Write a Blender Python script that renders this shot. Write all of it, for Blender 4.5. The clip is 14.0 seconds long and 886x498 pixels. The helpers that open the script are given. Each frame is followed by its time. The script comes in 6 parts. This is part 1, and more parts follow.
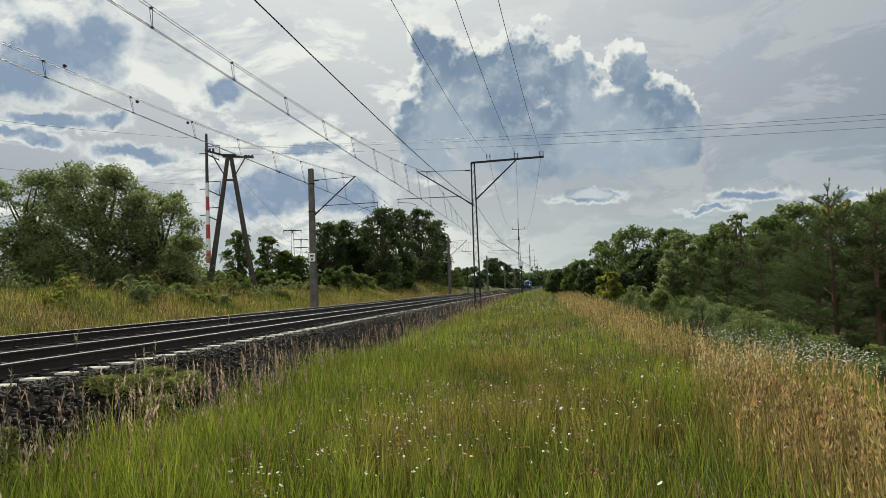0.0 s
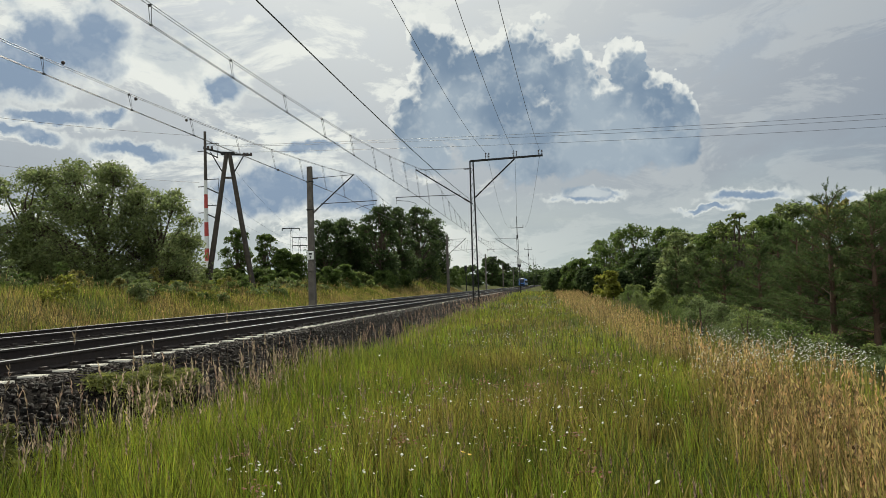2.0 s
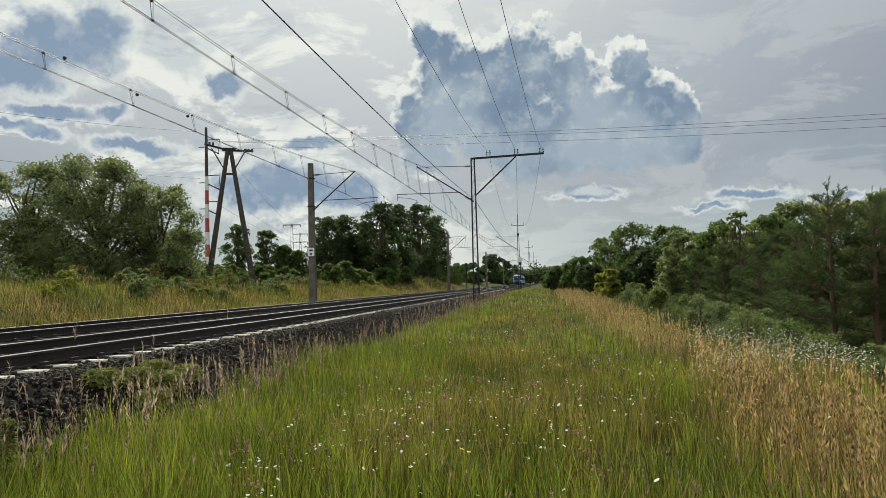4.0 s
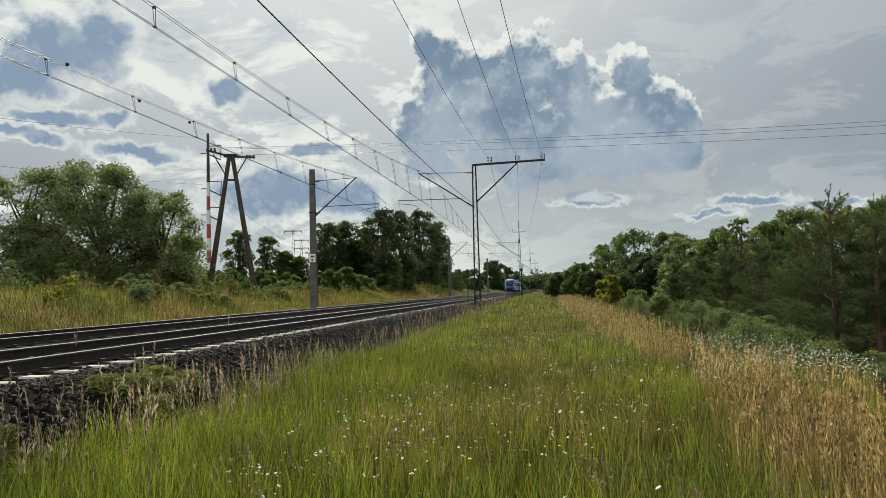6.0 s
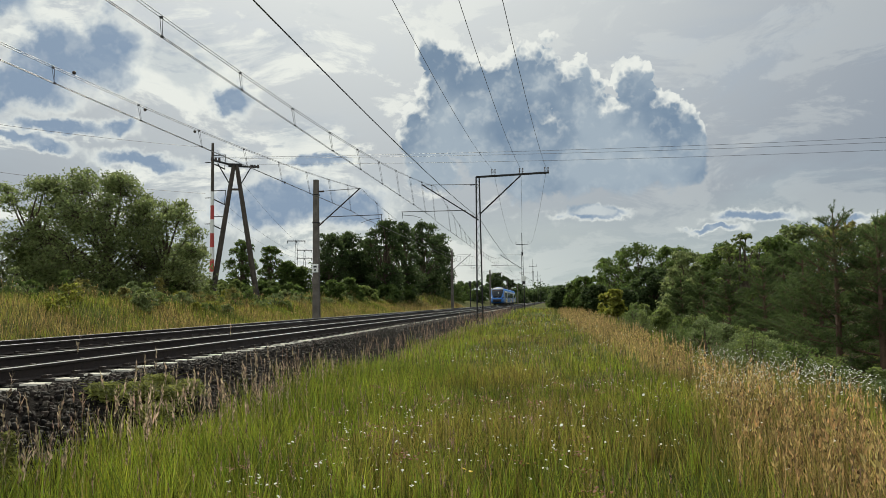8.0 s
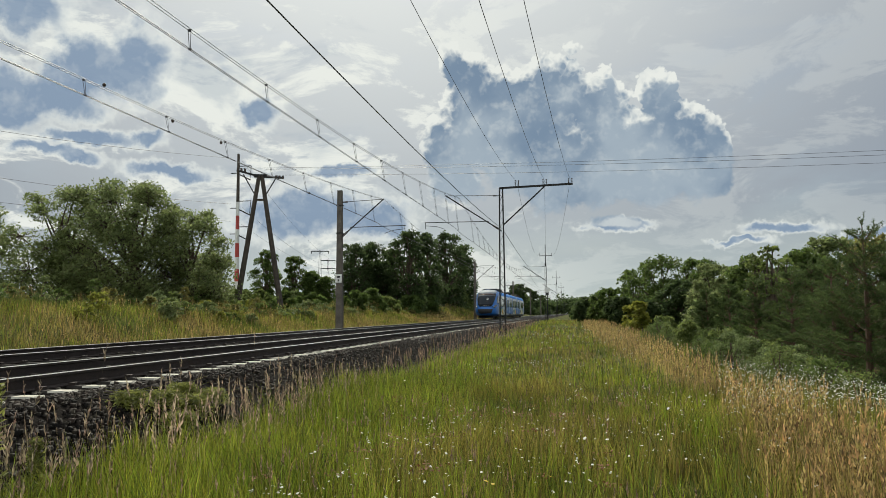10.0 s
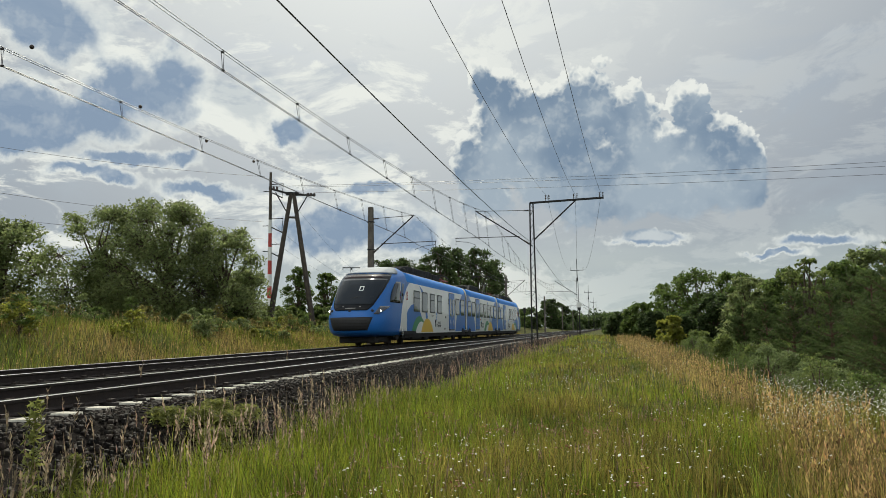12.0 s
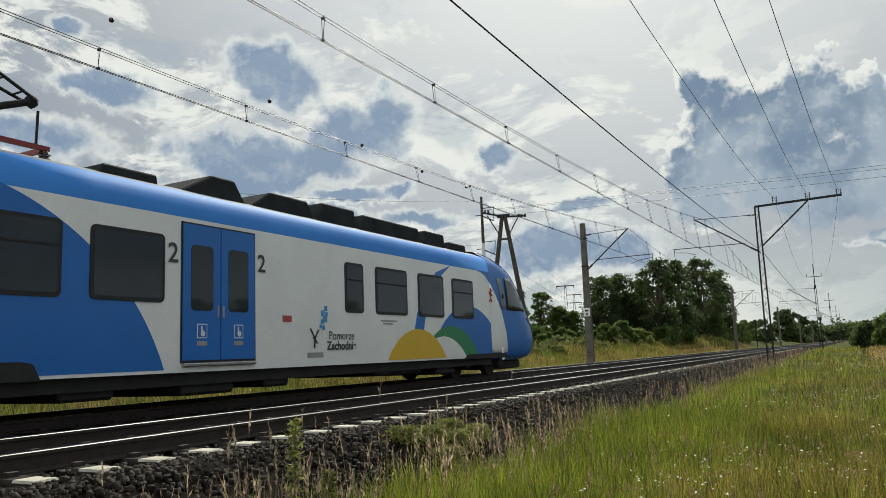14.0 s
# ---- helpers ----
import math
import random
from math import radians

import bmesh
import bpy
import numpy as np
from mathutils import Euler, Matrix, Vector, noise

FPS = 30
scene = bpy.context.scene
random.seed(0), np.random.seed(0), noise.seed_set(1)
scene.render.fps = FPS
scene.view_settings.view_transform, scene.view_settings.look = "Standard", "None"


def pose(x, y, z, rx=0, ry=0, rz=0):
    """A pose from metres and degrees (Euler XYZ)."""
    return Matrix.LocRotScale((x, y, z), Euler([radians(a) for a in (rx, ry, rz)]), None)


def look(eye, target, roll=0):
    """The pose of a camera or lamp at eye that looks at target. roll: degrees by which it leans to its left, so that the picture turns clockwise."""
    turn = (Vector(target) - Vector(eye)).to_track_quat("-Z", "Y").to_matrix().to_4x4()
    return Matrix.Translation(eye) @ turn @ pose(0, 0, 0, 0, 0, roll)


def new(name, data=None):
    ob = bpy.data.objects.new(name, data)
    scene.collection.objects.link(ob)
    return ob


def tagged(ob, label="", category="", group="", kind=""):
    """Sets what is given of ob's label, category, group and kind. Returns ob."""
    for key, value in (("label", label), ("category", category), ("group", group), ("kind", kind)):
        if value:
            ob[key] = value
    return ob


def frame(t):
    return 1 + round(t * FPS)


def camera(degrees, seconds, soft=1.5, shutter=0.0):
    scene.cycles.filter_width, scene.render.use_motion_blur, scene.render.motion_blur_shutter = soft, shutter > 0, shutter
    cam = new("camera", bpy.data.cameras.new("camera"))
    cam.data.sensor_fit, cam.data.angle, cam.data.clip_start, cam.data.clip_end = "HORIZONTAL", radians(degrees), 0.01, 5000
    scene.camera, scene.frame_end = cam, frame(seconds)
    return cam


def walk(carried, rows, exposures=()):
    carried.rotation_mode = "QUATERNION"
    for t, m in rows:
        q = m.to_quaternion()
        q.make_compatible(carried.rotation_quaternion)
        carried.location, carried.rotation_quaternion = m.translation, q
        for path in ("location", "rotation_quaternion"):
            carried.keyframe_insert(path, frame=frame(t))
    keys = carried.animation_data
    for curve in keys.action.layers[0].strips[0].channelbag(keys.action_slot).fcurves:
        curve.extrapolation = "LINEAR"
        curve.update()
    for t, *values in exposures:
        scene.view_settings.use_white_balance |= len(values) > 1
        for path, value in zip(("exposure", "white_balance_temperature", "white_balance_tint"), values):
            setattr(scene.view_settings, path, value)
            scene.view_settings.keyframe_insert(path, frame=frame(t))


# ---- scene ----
# ---------------------------------------------------------------- camera
EYE = (0.0, 0.0, 0.683)
cam = camera(60.73, 14.0, 0.8)
TURNS = (  # seconds, yaw, pitch, roll
    (0, 7.87, 3.05, 2.04),
    (0.5, 7.81, 3.04, 2.09),
    (1, 7.75, 3.03, 2.15),
    (1.5, 7.75, 2.98, 2.08),
    (2, 7.75, 2.92, 1.89),
    (2.5, 7.75, 2.83, 1.73),
    (3, 7.74, 2.71, 1.67),
    (5.5, 7.86, 2.96, 1.46),
    (6, 7.87, 3.20, 1.48),
    (6.5, 7.84, 3.47, 1.41),
    (7, 7.85, 3.73, 1.21),
    (7.5, 7.91, 3.92, 1.06),
    (8, 8.05, 4.08, 0.84),
    (10.5, 10.30, 5.20, 0.42),
    (11, 10.81, 5.50, 0.44),
    (11.5, 11.38, 5.81, 0.55),
    (12, 12.13, 6.13, 0.73),
    (12.5, 13.01, 6.54, 1.10),
    (13, 14.14, 6.88, 1.34),
    (13.5, 19.20, 7.23, 1.80),
    (14, 28.36, 7.98, 2.17),
)
walk(cam, [(t, pose(EYE[0] - 0.10 * max(0.0, min(1.0, t - 12.5)), EYE[1], EYE[2] - 0.011 * max(0.0, min(1.0, t - 12.5)), 90 + p, r, y)) for t, y, p, r in TURNS],
     exposures=[(0.0, 0.0, 6500, 3.0), (14.0, 0.0, 6500, 3.0)])

# ---------------------------------------------------------------- sky and sun
SUN_AZ, SUN_EL = -16.0, 44.0
SUN_DIR = Vector((math.sin(radians(SUN_AZ)) * math.cos(radians(SUN_EL)), math.cos(radians(SUN_AZ)) * math.cos(radians(SUN_EL)), math.sin(radians(SUN_EL))))


class Graph:
    """Short-hand for building node trees."""

    def __init__(self, tree):
        self.t = tree

    def put(self, socket, value):
        if isinstance(value, bpy.types.NodeSocket):
            self.t.links.new(value, socket)
        elif value is not None:
            socket.default_value = value

    def node(self, kind, **props):
        n = self.t.nodes.new(kind)
        for k, v in props.items():
            setattr(n, k, v)
        return n

    def math(self, op, a, b=None, c=None, clamp=False):
        n = self.node("ShaderNodeMath", operation=op, use_clamp=clamp)
        for s, v in zip(n.inputs, (a, b, c)):
            self.put(s, v)
        return n.outputs[0]

    def vec(self, op, a, b=None):
        n = self.node("ShaderNodeVectorMath", operation=op)
        self.put(n.inputs[0], a)
        self.put(n.inputs[1], b)
        return n.outputs["Value"] if op in ("LENGTH", "DOT_PRODUCT", "DISTANCE") else n.outputs[0]

    def noise(self, vector, scale, detail=4.0, rough=0.55, distortion=0.0):
        n = self.node("ShaderNodeTexNoise")
        self.put(n.inputs["Vector"], vector)
        for k, v in (("Scale", scale), ("Detail", detail), ("Roughness", rough), ("Distortion", distortion)):
            n.inputs[k].default_value = v
        return n.outputs[0], n.outputs[1]

    def step(self, value, lo, hi, a=0.0, b=1.0):
        n = self.node("ShaderNodeMapRange", interpolation_type="SMOOTHSTEP")
        for k, v in zip(("Value", "From Min", "From Max", "To Min", "To Max"), (value, lo, hi, a, b)):
            self.put(n.inputs[k], v)
        return n.outputs[0]

    def mix(self, fac, a, b):
        n = self.node("ShaderNodeMix", data_type="RGBA")
        self.put(n.inputs[0], fac)
        for s, v in ((n.inputs[6], a), (n.inputs[7], b)):
            self.put(s, (*v, 1) if isinstance(v, tuple) and len(v) == 3 else v)
        return n.outputs[2]


# billows of the great cumulus: bearing, height, half width, half height, in degrees
CUMULUS = ((-9.08, 18.99, 0.94, 1.5), (-7.83, 17.56, 1.92, 2.14), (-6.65, 14.46, 3.42, 3.85), (-9.75, 12.7, 1.92, 2.56), (-8.55, 9.94, 2.56, 1.71), (-3.54, 16.36, 1.71, 1.92), (-0.94, 16.61, 2.99, 2.99), (1.99, 15.59, 2.56, 2.56), (-2.44, 11.78, 4.7, 3.85), (2.66, 11.88, 3.85, 3.42), (6.4, 16.19, 1.62, 1.62), (5.62, 12.87, 2.56, 2.56), (8.47, 13.0, 2.56, 2.35), (10.2, 12.03, 1.5, 1.71), (7.92, 10.23, 3.42, 2.14), (5.03, 9.23, 4.27, 1.5), (0.01, 9.13, 4.7, 1.71), (10.46, 9.4, 1.2, 1.28), (2.84, 6.66, 2.14, 0.51))
# grey broken clouds over the far side of the line
BROKEN = ((-55.53, 23.26, 0.8, 0.47), (-53.41, 19.31, 1.94, 0.5), (-57.68, 15.32, 3.37, 0.95), (-51.55, 18.94, 1.7, 0.84), (-41.03, 21.02, 2.52, 1.3), (-39.22, 20.21, 1.48, 1.07), (-42.16, 15.05, 3.91, 1.22), (-37.23, 14.81, 2.5, 0.99), (-35.05, 16.94, 1.71, 1.41), (-32.16, 17.58, 1.18, 1.58), (-42.75, 13.14, 2.27, 0.68), (-35.3, 12.36, 2.55, 0.38), (-38.56, 11.36, 1.47, 0.34), (-31.08, 12.8, 0.76, 0.4), (-34.47, 12.22, 0.65, 0.25), (-23.77, 14.5, 1.2, 0.64), (-20.48, 7.43, 3.39, 1.38), (-14.64, 7.13, 1.89, 0.94), (-17.5, 10.53, 1.56, 0.37), (-36.17, 10.99, 1.26, 0.33), (-29.45, 10.55, 1.97, 0.41), (14.64, 5.85, 1.7, 0.26), (11.98, 5.05, 1.1, 0.18), (19.91, 5.21, 1.4, 0.22), (3.2, 6.3, 1.5, 0.24))


def make_sky():
    world = bpy.data.worlds.new("sky")
    world.use_nodes = True
    scene.world = world
    g = Graph(world.node_tree)
    g.t.nodes.clear()
    way = g.node("ShaderNodeTexCoord").outputs["Generated"]
    sep = g.node("ShaderNodeSeparateXYZ")
    g.put(sep.inputs[0], way)
    az = g.math("MULTIPLY", g.math("ARCTAN2", sep.outputs[0], sep.outputs[1]), 57.2958)
    el = g.math("MULTIPLY", g.math("ARCSINE", sep.outputs[2]), 57.2958)
    flat = g.node("ShaderNodeCombineXYZ")
    g.put(flat.inputs[0], az)
    g.put(flat.inputs[1], el)
    n1, c1 = g.noise(way, 9.0, 3.0, 0.55)
    n2, c2 = g.noise(way, 34.0, 6.0, 0.62)

    def bent(wide, fine):
        warp = g.vec("ADD", g.vec("MULTIPLY", g.vec("SUBTRACT", c1, (0.5, 0.5, 0.5)), (wide, wide * 0.8, 0.0)),
                     g.vec("MULTIPLY", g.vec("SUBTRACT", c2, (0.5, 0.5, 0.5)), (fine, fine, 0.0)))
        return g.vec("ADD", flat.outputs[0], warp)

    def field(blobs, grow, soft, at):
        best = None
        for a, e, rx, ry in blobs:
            d = g.vec("MULTIPLY", g.vec("SUBTRACT", at, (a, e, 0.0)), (1 / (rx * grow), 1 / (ry * grow), 0.0))
            v = g.math("SUBTRACT", 1.0, g.vec("LENGTH", d))
            best = v if best is None else g.math("SMOOTH_MAX", best, v, soft)
        return best

    def billows(at):
        """Rounded lobes with sharp creases between them, at four sizes; about 0 on the whole."""
        total = None
        for scale, weight in ((15.0, 0.42), (31.0, 0.30), (64.0, 0.20), (130.0, 0.13)):
            n, _ = g.noise(at, scale, 1.0, 0.4)
            lobe = g.math("MULTIPLY", g.math("SUBTRACT", g.math("ABSOLUTE", g.math("SUBTRACT", n, 0.5)), 0.085), weight * 5.0)
            total = lobe if total is None else g.math("ADD", total, lobe)
        return total

    here = billows(way)
    sunward = billows(g.vec("ADD", way, (-0.004, 0.0, 0.013)))
    relief = g.math("SUBTRACT", here, sunward)

    sky = g.node("ShaderNodeTexSky", sky_type="NISHITA", sun_disc=False)
    sky.sun_elevation, sky.sun_rotation = radians(SUN_EL), radians(SUN_AZ)
    sky.air_density, sky.dust_density = 1.0, 1.5
    blue = g.vec("MULTIPLY", sky.outputs[0], (0.085, 0.085, 0.085))
    # thin high veil, brighter round the hidden sun
    glow = g.math("POWER", g.math("MAXIMUM", g.vec("DOT_PRODUCT", way, tuple(SUN_DIR)), 0.0), 5.6)
    veil_n, _ = g.noise(g.vec("MULTIPLY", way, (1.0, 1.0, 3.0)), 3.2, 6.0, 0.6, 0.4)
    veil_col = g.mix(glow, (0.26, 0.30, 0.39), (1.18, 1.16, 1.13))
    # the sky opposite the sun, out of view, is brightened to fill shaded faces
    veil_col = g.mix(g.step(sep.outputs[1], 0.1, -0.6), veil_col, (1.18, 1.20, 1.24))
    haze = g.step(el, 0.0, 9.0, 1.0, 0.0)
    veil_col = g.mix(g.math("MULTIPLY", haze, 0.75), veil_col, (0.63, 0.70, 0.71))
    col = g.mix(g.step(veil_n, 0.25, 0.55, 0.62, 0.95), blue, veil_col)
    # soft mottling of white and grey-blue
    mot, _ = g.noise(g.vec("MULTIPLY", way, (1.0, 1.0, 2.4)), 6.5, 8.0, 0.66, 0.5)
    side = g.step(az, -16.0, 4.0, 1.0, 0.18)
    col = g.mix(g.math("MULTIPLY", g.step(mot, 0.49, 0.575), g.math("MULTIPLY", side, 0.95)), col, (0.99, 0.98, 0.95))
    dim, _ = g.noise(g.vec("MULTIPLY", way, (1.0, 1.0, 2.2)), 6.5, 6.0, 0.58, 0.5)
    col = g.mix(g.math("MULTIPLY", g.step(dim, 0.52, 0.66), g.math("MULTIPLY", g.step(az, -24.0, -6.0, 1.0, 0.0), 0.45)), col, (0.40, 0.47, 0.58))
    # broken grey clouds, bright where they are thin
    fb = field(BROKEN, 1.85, 0.5, bent(3.2, 1.8))
    fb = g.math("ADD", g.math("ADD", fb, g.math("MULTIPLY", here, 0.45)), g.math("MULTIPLY", g.math("SUBTRACT", n2, 0.5), 0.5))
    fb_shade = g.math("SUBTRACT", g.step(fb, 0.0, 0.55), g.math("MULTIPLY", relief, 0.4), clamp=True)
    fb_col = g.mix(fb_shade, (0.97, 0.97, 0.95), (0.27, 0.36, 0.52))
    col = g.mix(g.step(fb, -0.22, 0.32, 0.0, 0.90), col, fb_col)
    # the great cumulus: crisp silver edges towards the sun, grey-blue body, soft base
    at = bent(1.6, 0.5)
    lobes = g.math("MULTIPLY", here, 0.62)
    fc = g.math("ADD", field(CUMULUS, 1.02, 0.22, at), lobes)
    deep = g.math("ADD", field(CUMULUS, 1.02, 0.22, g.vec("ADD", at, (-0.25, 0.85, 0.0))), g.math("MULTIPLY", sunward, 0.62))
    lit = g.step(deep, -0.16, 0.26, 1.0, 0.0)
    lit = g.math("ADD", lit, g.math("MULTIPLY", relief, 0.50), clamp=True)
    high = g.step(el, 8.0, 15.0, 0.45, 1.0)
    body_col = g.mix(g.step(g.math("ADD", n1, g.math("MULTIPLY", here, 0.10)), 0.36, 0.66), (0.23, 0.31, 0.44), (0.43, 0.50, 0.60))
    cum = g.mix(g.math("MULTIPLY", lit, high), body_col, (0.97, 0.96, 0.94))
    edge = g.step(el, 8.0, 13.0, 0.34, 0.07)
    col = g.mix(g.step(fc, -0.03, edge), col, cum)
    back = g.node("ShaderNodeBackground")
    g.put(back.inputs[0], col)
    back.inputs[1].default_value = 0.86
    g.put(g.node("ShaderNodeOutputWorld").inputs[0], back.outputs[0])


make_sky()
sun_data = bpy.data.lights.new("sun", "SUN")
sun_data.energy, sun_data.angle, sun_data.color = 4.3, radians(2.5), (1.0, 0.93, 0.80)
sun = new("sun", sun_data)
sun.matrix_world = look(tuple(SUN_DIR * 50), (0, 0, 0))

# ---------------------------------------------------------------- materials
MATS = {}


def mat(name, col, rough=0.7, metal=0.0, var=0.25, scale=6.0, fine=60.0, bump=0.0, col2=None, spec=0.5, island=0.0, piece=0.0, through_light=0.0, clear=0.0, emit=0.0):
    """A worn, uneven surface: two scales of colour noise, relief, and chance shades from piece to piece."""
    if name in MATS:
        return MATS[name]
    m = bpy.data.materials.new(name)
    m.use_nodes = True
    g = Graph(m.node_tree)
    p = g.t.nodes["Principled BSDF"]
    where = g.node("ShaderNodeTexCoord").outputs["Object"]
    n1, _ = g.noise(where, scale, 4.0, 0.6)
    n2, _ = g.noise(where, fine, 3.0, 0.6)
    dark = tuple(c * (1 - var) for c in col)
    light = tuple(min(1.0, c * (1 + var)) for c in (col2 or col))
    c = g.mix(g.step(g.math("ADD", g.math("MULTIPLY", n1, 0.65), g.math("MULTIPLY", n2, 0.35)), 0.3, 0.7), dark, light)
    if island or piece:
        chance = g.node("ShaderNodeNewGeometry").outputs["Random Per Island"] if island else g.node("ShaderNodeObjectInfo").outputs["Random"]
        hsv = g.node("ShaderNodeHueSaturation")
        amount = island or piece
        g.put(hsv.inputs["Value"], g.math("ADD", 1 - amount, g.math("MULTIPLY", chance, 2 * amount)))
        twist = g.math("FRACT", g.math("MULTIPLY", chance, 17.3))
        g.put(hsv.inputs["Hue"], g.math("ADD", 0.5 - 0.035 * amount, g.math("MULTIPLY", twist, 0.07 * amount)))
        g.put(hsv.inputs["Color"], c)
        c = hsv.outputs[0]
    g.put(p.inputs["Base Color"], c)
    g.put(p.inputs["Roughness"], g.math("ADD", rough - 0.08, g.math("MULTIPLY", n2, 0.16), clamp=True))
    p.inputs["Metallic"].default_value = metal
    p.inputs["Specular IOR Level"].default_value = spec
    if clear:
        p.inputs["Coat Weight"].default_value = clear
        p.inputs["Coat Roughness"].default_value = 0.08
    if emit:
        g.put(p.inputs["Emission Color"], c)
        p.inputs["Emission Strength"].default_value = emit
    if bump:
        b = g.node("ShaderNodeBump")
        b.inputs["Strength"].default_value = bump
        b.inputs["Distance"].default_value = 0.02
        g.put(b.inputs["Height"], n2)
        g.put(p.inputs["Normal"], b.outputs[0])
    if through_light:
        tr = g.node("ShaderNodeBsdfTranslucent")
        g.put(tr.inputs[0], c)
        mx = g.node("ShaderNodeMixShader")
        mx.inputs[0].default_value = through_light
        g.put(mx.inputs[1], p.outputs[0])
        g.put(mx.inputs[2], tr.outputs[0])
        g.put(g.t.nodes["Material Output"].inputs[0], mx.outputs[0])
    MATS[name] = m
    return m


SOIL = mat("meadow_soil", (0.045, 0.046, 0.018), 0.95, spec=0.03, var=0.45, scale=0.35, fine=9.0, bump=0.6, col2=(0.075, 0.080, 0.026))
BALLAST_BED = mat("oily_ballast", (0.013, 0.0105, 0.009), 0.95, spec=0.05, var=0.5, scale=3.0, fine=28.0, bump=1.0)
STONE = mat("ballast_stone", (0.019, 0.0140, 0.0105), 0.78, spec=0.25, var=0.35, scale=5.0, fine=50.0, bump=0.4, island=0.85)
CONCRETE = mat("pale_concrete", (0.50, 0.47, 0.40), 0.85, var=0.25, scale=4.0, fine=60.0, bump=0.3, piece=0.12)
OLD_CONCRETE = mat("weathered_concrete", (0.12, 0.105, 0.09), 0.9, var=0.35, scale=2.5, fine=40.0, bump=0.4)
RUST = mat("rusty_steel", (0.030, 0.020, 0.016), 0.75, var=0.35, scale=8.0, fine=70.0, bump=0.3)
POLISHED = mat("polished_rail_steel", (0.62, 0.61, 0.58), 0.24, metal=1.0, var=0.08, scale=3.0, fine=80.0)
IRON = mat("grey_painted_steel", (0.030, 0.030, 0.030), 0.75, spec=0.2, var=0.3, scale=5.0, fine=50.0)
WIRE = mat("tarnished_copper_wire", (0.050, 0.045, 0.045), 0.5, metal=0.4, var=0.2, scale=8.0)
CERAMIC = mat("brown_glazed_ceramic", (0.045, 0.028, 0.022), 0.25, var=0.2)
TIMBER = mat("tarred_timber", (0.065, 0.052, 0.042), 0.85, var=0.4, scale=3.0, fine=40.0, bump=0.4)
WHITE_PAINT = mat("white_mast_paint", (0.70, 0.70, 0.68), 0.6, var=0.1)
RED_PAINT = mat("red_mast_paint", (0.42, 0.055, 0.045), 0.6, var=0.2)
SIGN_WHITE = mat("white_sign_enamel", (0.75, 0.75, 0.73), 0.4, var=0.08)
BLACK_BAR = mat("black_lettering", (0.015, 0.015, 0.016), 0.5, var=0.1)


# ---------------------------------------------------------------- mesh helpers
def mesh_of(name, verts, faces, material, smooth=False):
    me = bpy.data.meshes.new(name)
    me.from_pydata(verts, [], faces)
    me.materials.append(material)
    if smooth:
        me.polygons.foreach_set("use_smooth", [True] * len(me.polygons))
    me.update()
    return me


def bm_mesh(name, bm, material, smooth=False):
    me = bpy.data.meshes.new(name)
    bm.to_mesh(me)
    bm.free()
    for mm in (material if isinstance(material, (list, tuple)) else (material,)):
        me.materials.append(mm)
    if smooth:
        me.polygons.foreach_set("use_smooth", [True] * len(me.polygons))
    return me


def part(name, bm, material, parent, label="", at=None, smooth=False):
    ob = new(name, bm if isinstance(bm, bpy.types.Mesh) else bm_mesh(name, bm, material, smooth))
    ob.parent = parent
    if at is not None:
        ob.matrix_basis = at
    if label:
        ob["label"] = label
    return ob


def thing(name, at, label, category, group="", kind=""):
    return tagged_at(new(name), at, label, category, group, kind)


def tagged_at(ob, at, label, category, group="", kind=""):
    ob.matrix_basis = at
    return tagged(ob, label, category, group, kind)


def box(bm, lo, hi, bevel=0.0):
    c = [(a + b) / 2 for a, b in zip(lo, hi)]
    s = [b - a for a, b in zip(lo, hi)]
    r = bmesh.ops.create_cube(bm, size=1.0, matrix=Matrix.LocRotScale(c, None, s))
    if bevel:
        edges = {e for v in r["verts"] for e in v.link_edges}
        bmesh.ops.bevel(bm, geom=list(edges), offset=bevel, segments=1, affect="EDGES")
    return bm


def rod(bm, a, b, ra, rb=None, seg=8):
    a, b = Vector(a), Vector(b)
    d = b - a
    m = Matrix.Translation((a + b) / 2) @ d.to_track_quat("Z", "Y").to_matrix().to_4x4()
    bmesh.ops.create_cone(bm, cap_ends=True, segments=seg, radius1=ra, radius2=ra if rb is None else rb, depth=d.length, matrix=m)
    return bm


def beam(bm, a, b, w, h=None):
    """A square bar from a to b."""
    a, b = Vector(a), Vector(b)
    d = b - a
    m = Matrix.Translation((a + b) / 2) @ d.to_track_quat("Z", "Y").to_matrix().to_4x4() @ Matrix.Diagonal((w, h or w, d.length, 1))
    bmesh.ops.create_cube(bm, size=1.0, matrix=m)
    return bm


def soup(name, verts, tris_or_quads, material, smooth=False):
    """A large joined mesh from arrays: verts (n,3), faces (m,k)."""
    me = bpy.data.meshes.new(name)
    f = np.asarray(tris_or_quads, dtype=np.int32)
    k = f.shape[1]
    me.vertices.add(len(verts))
    me.vertices.foreach_set("co", np.asarray(verts, dtype=np.float32).ravel())
    me.loops.add(f.size)
    me.loops.foreach_set("vertex_index", f.ravel())
    me.polygons.add(len(f))
    me.polygons.foreach_set("loop_start", np.arange(0, f.size, k, dtype=np.int32))
    if smooth:
        me.polygons.foreach_set("use_smooth", np.ones(len(f), dtype=bool))
    me.materials.append(material)
    me.update(calc_edges=True)
    me.validate()
    return me


rng = np.random.default_rng(7)

# ---------------------------------------------------------------- ground
NEAR_C, FAR_C = -7.05, -11.11       # track centre lines
GAUGE = 0.7535                      # half the distance between rail heads


def lerp_curve(v, xs, ys):
    return np.interp(v, xs, ys)


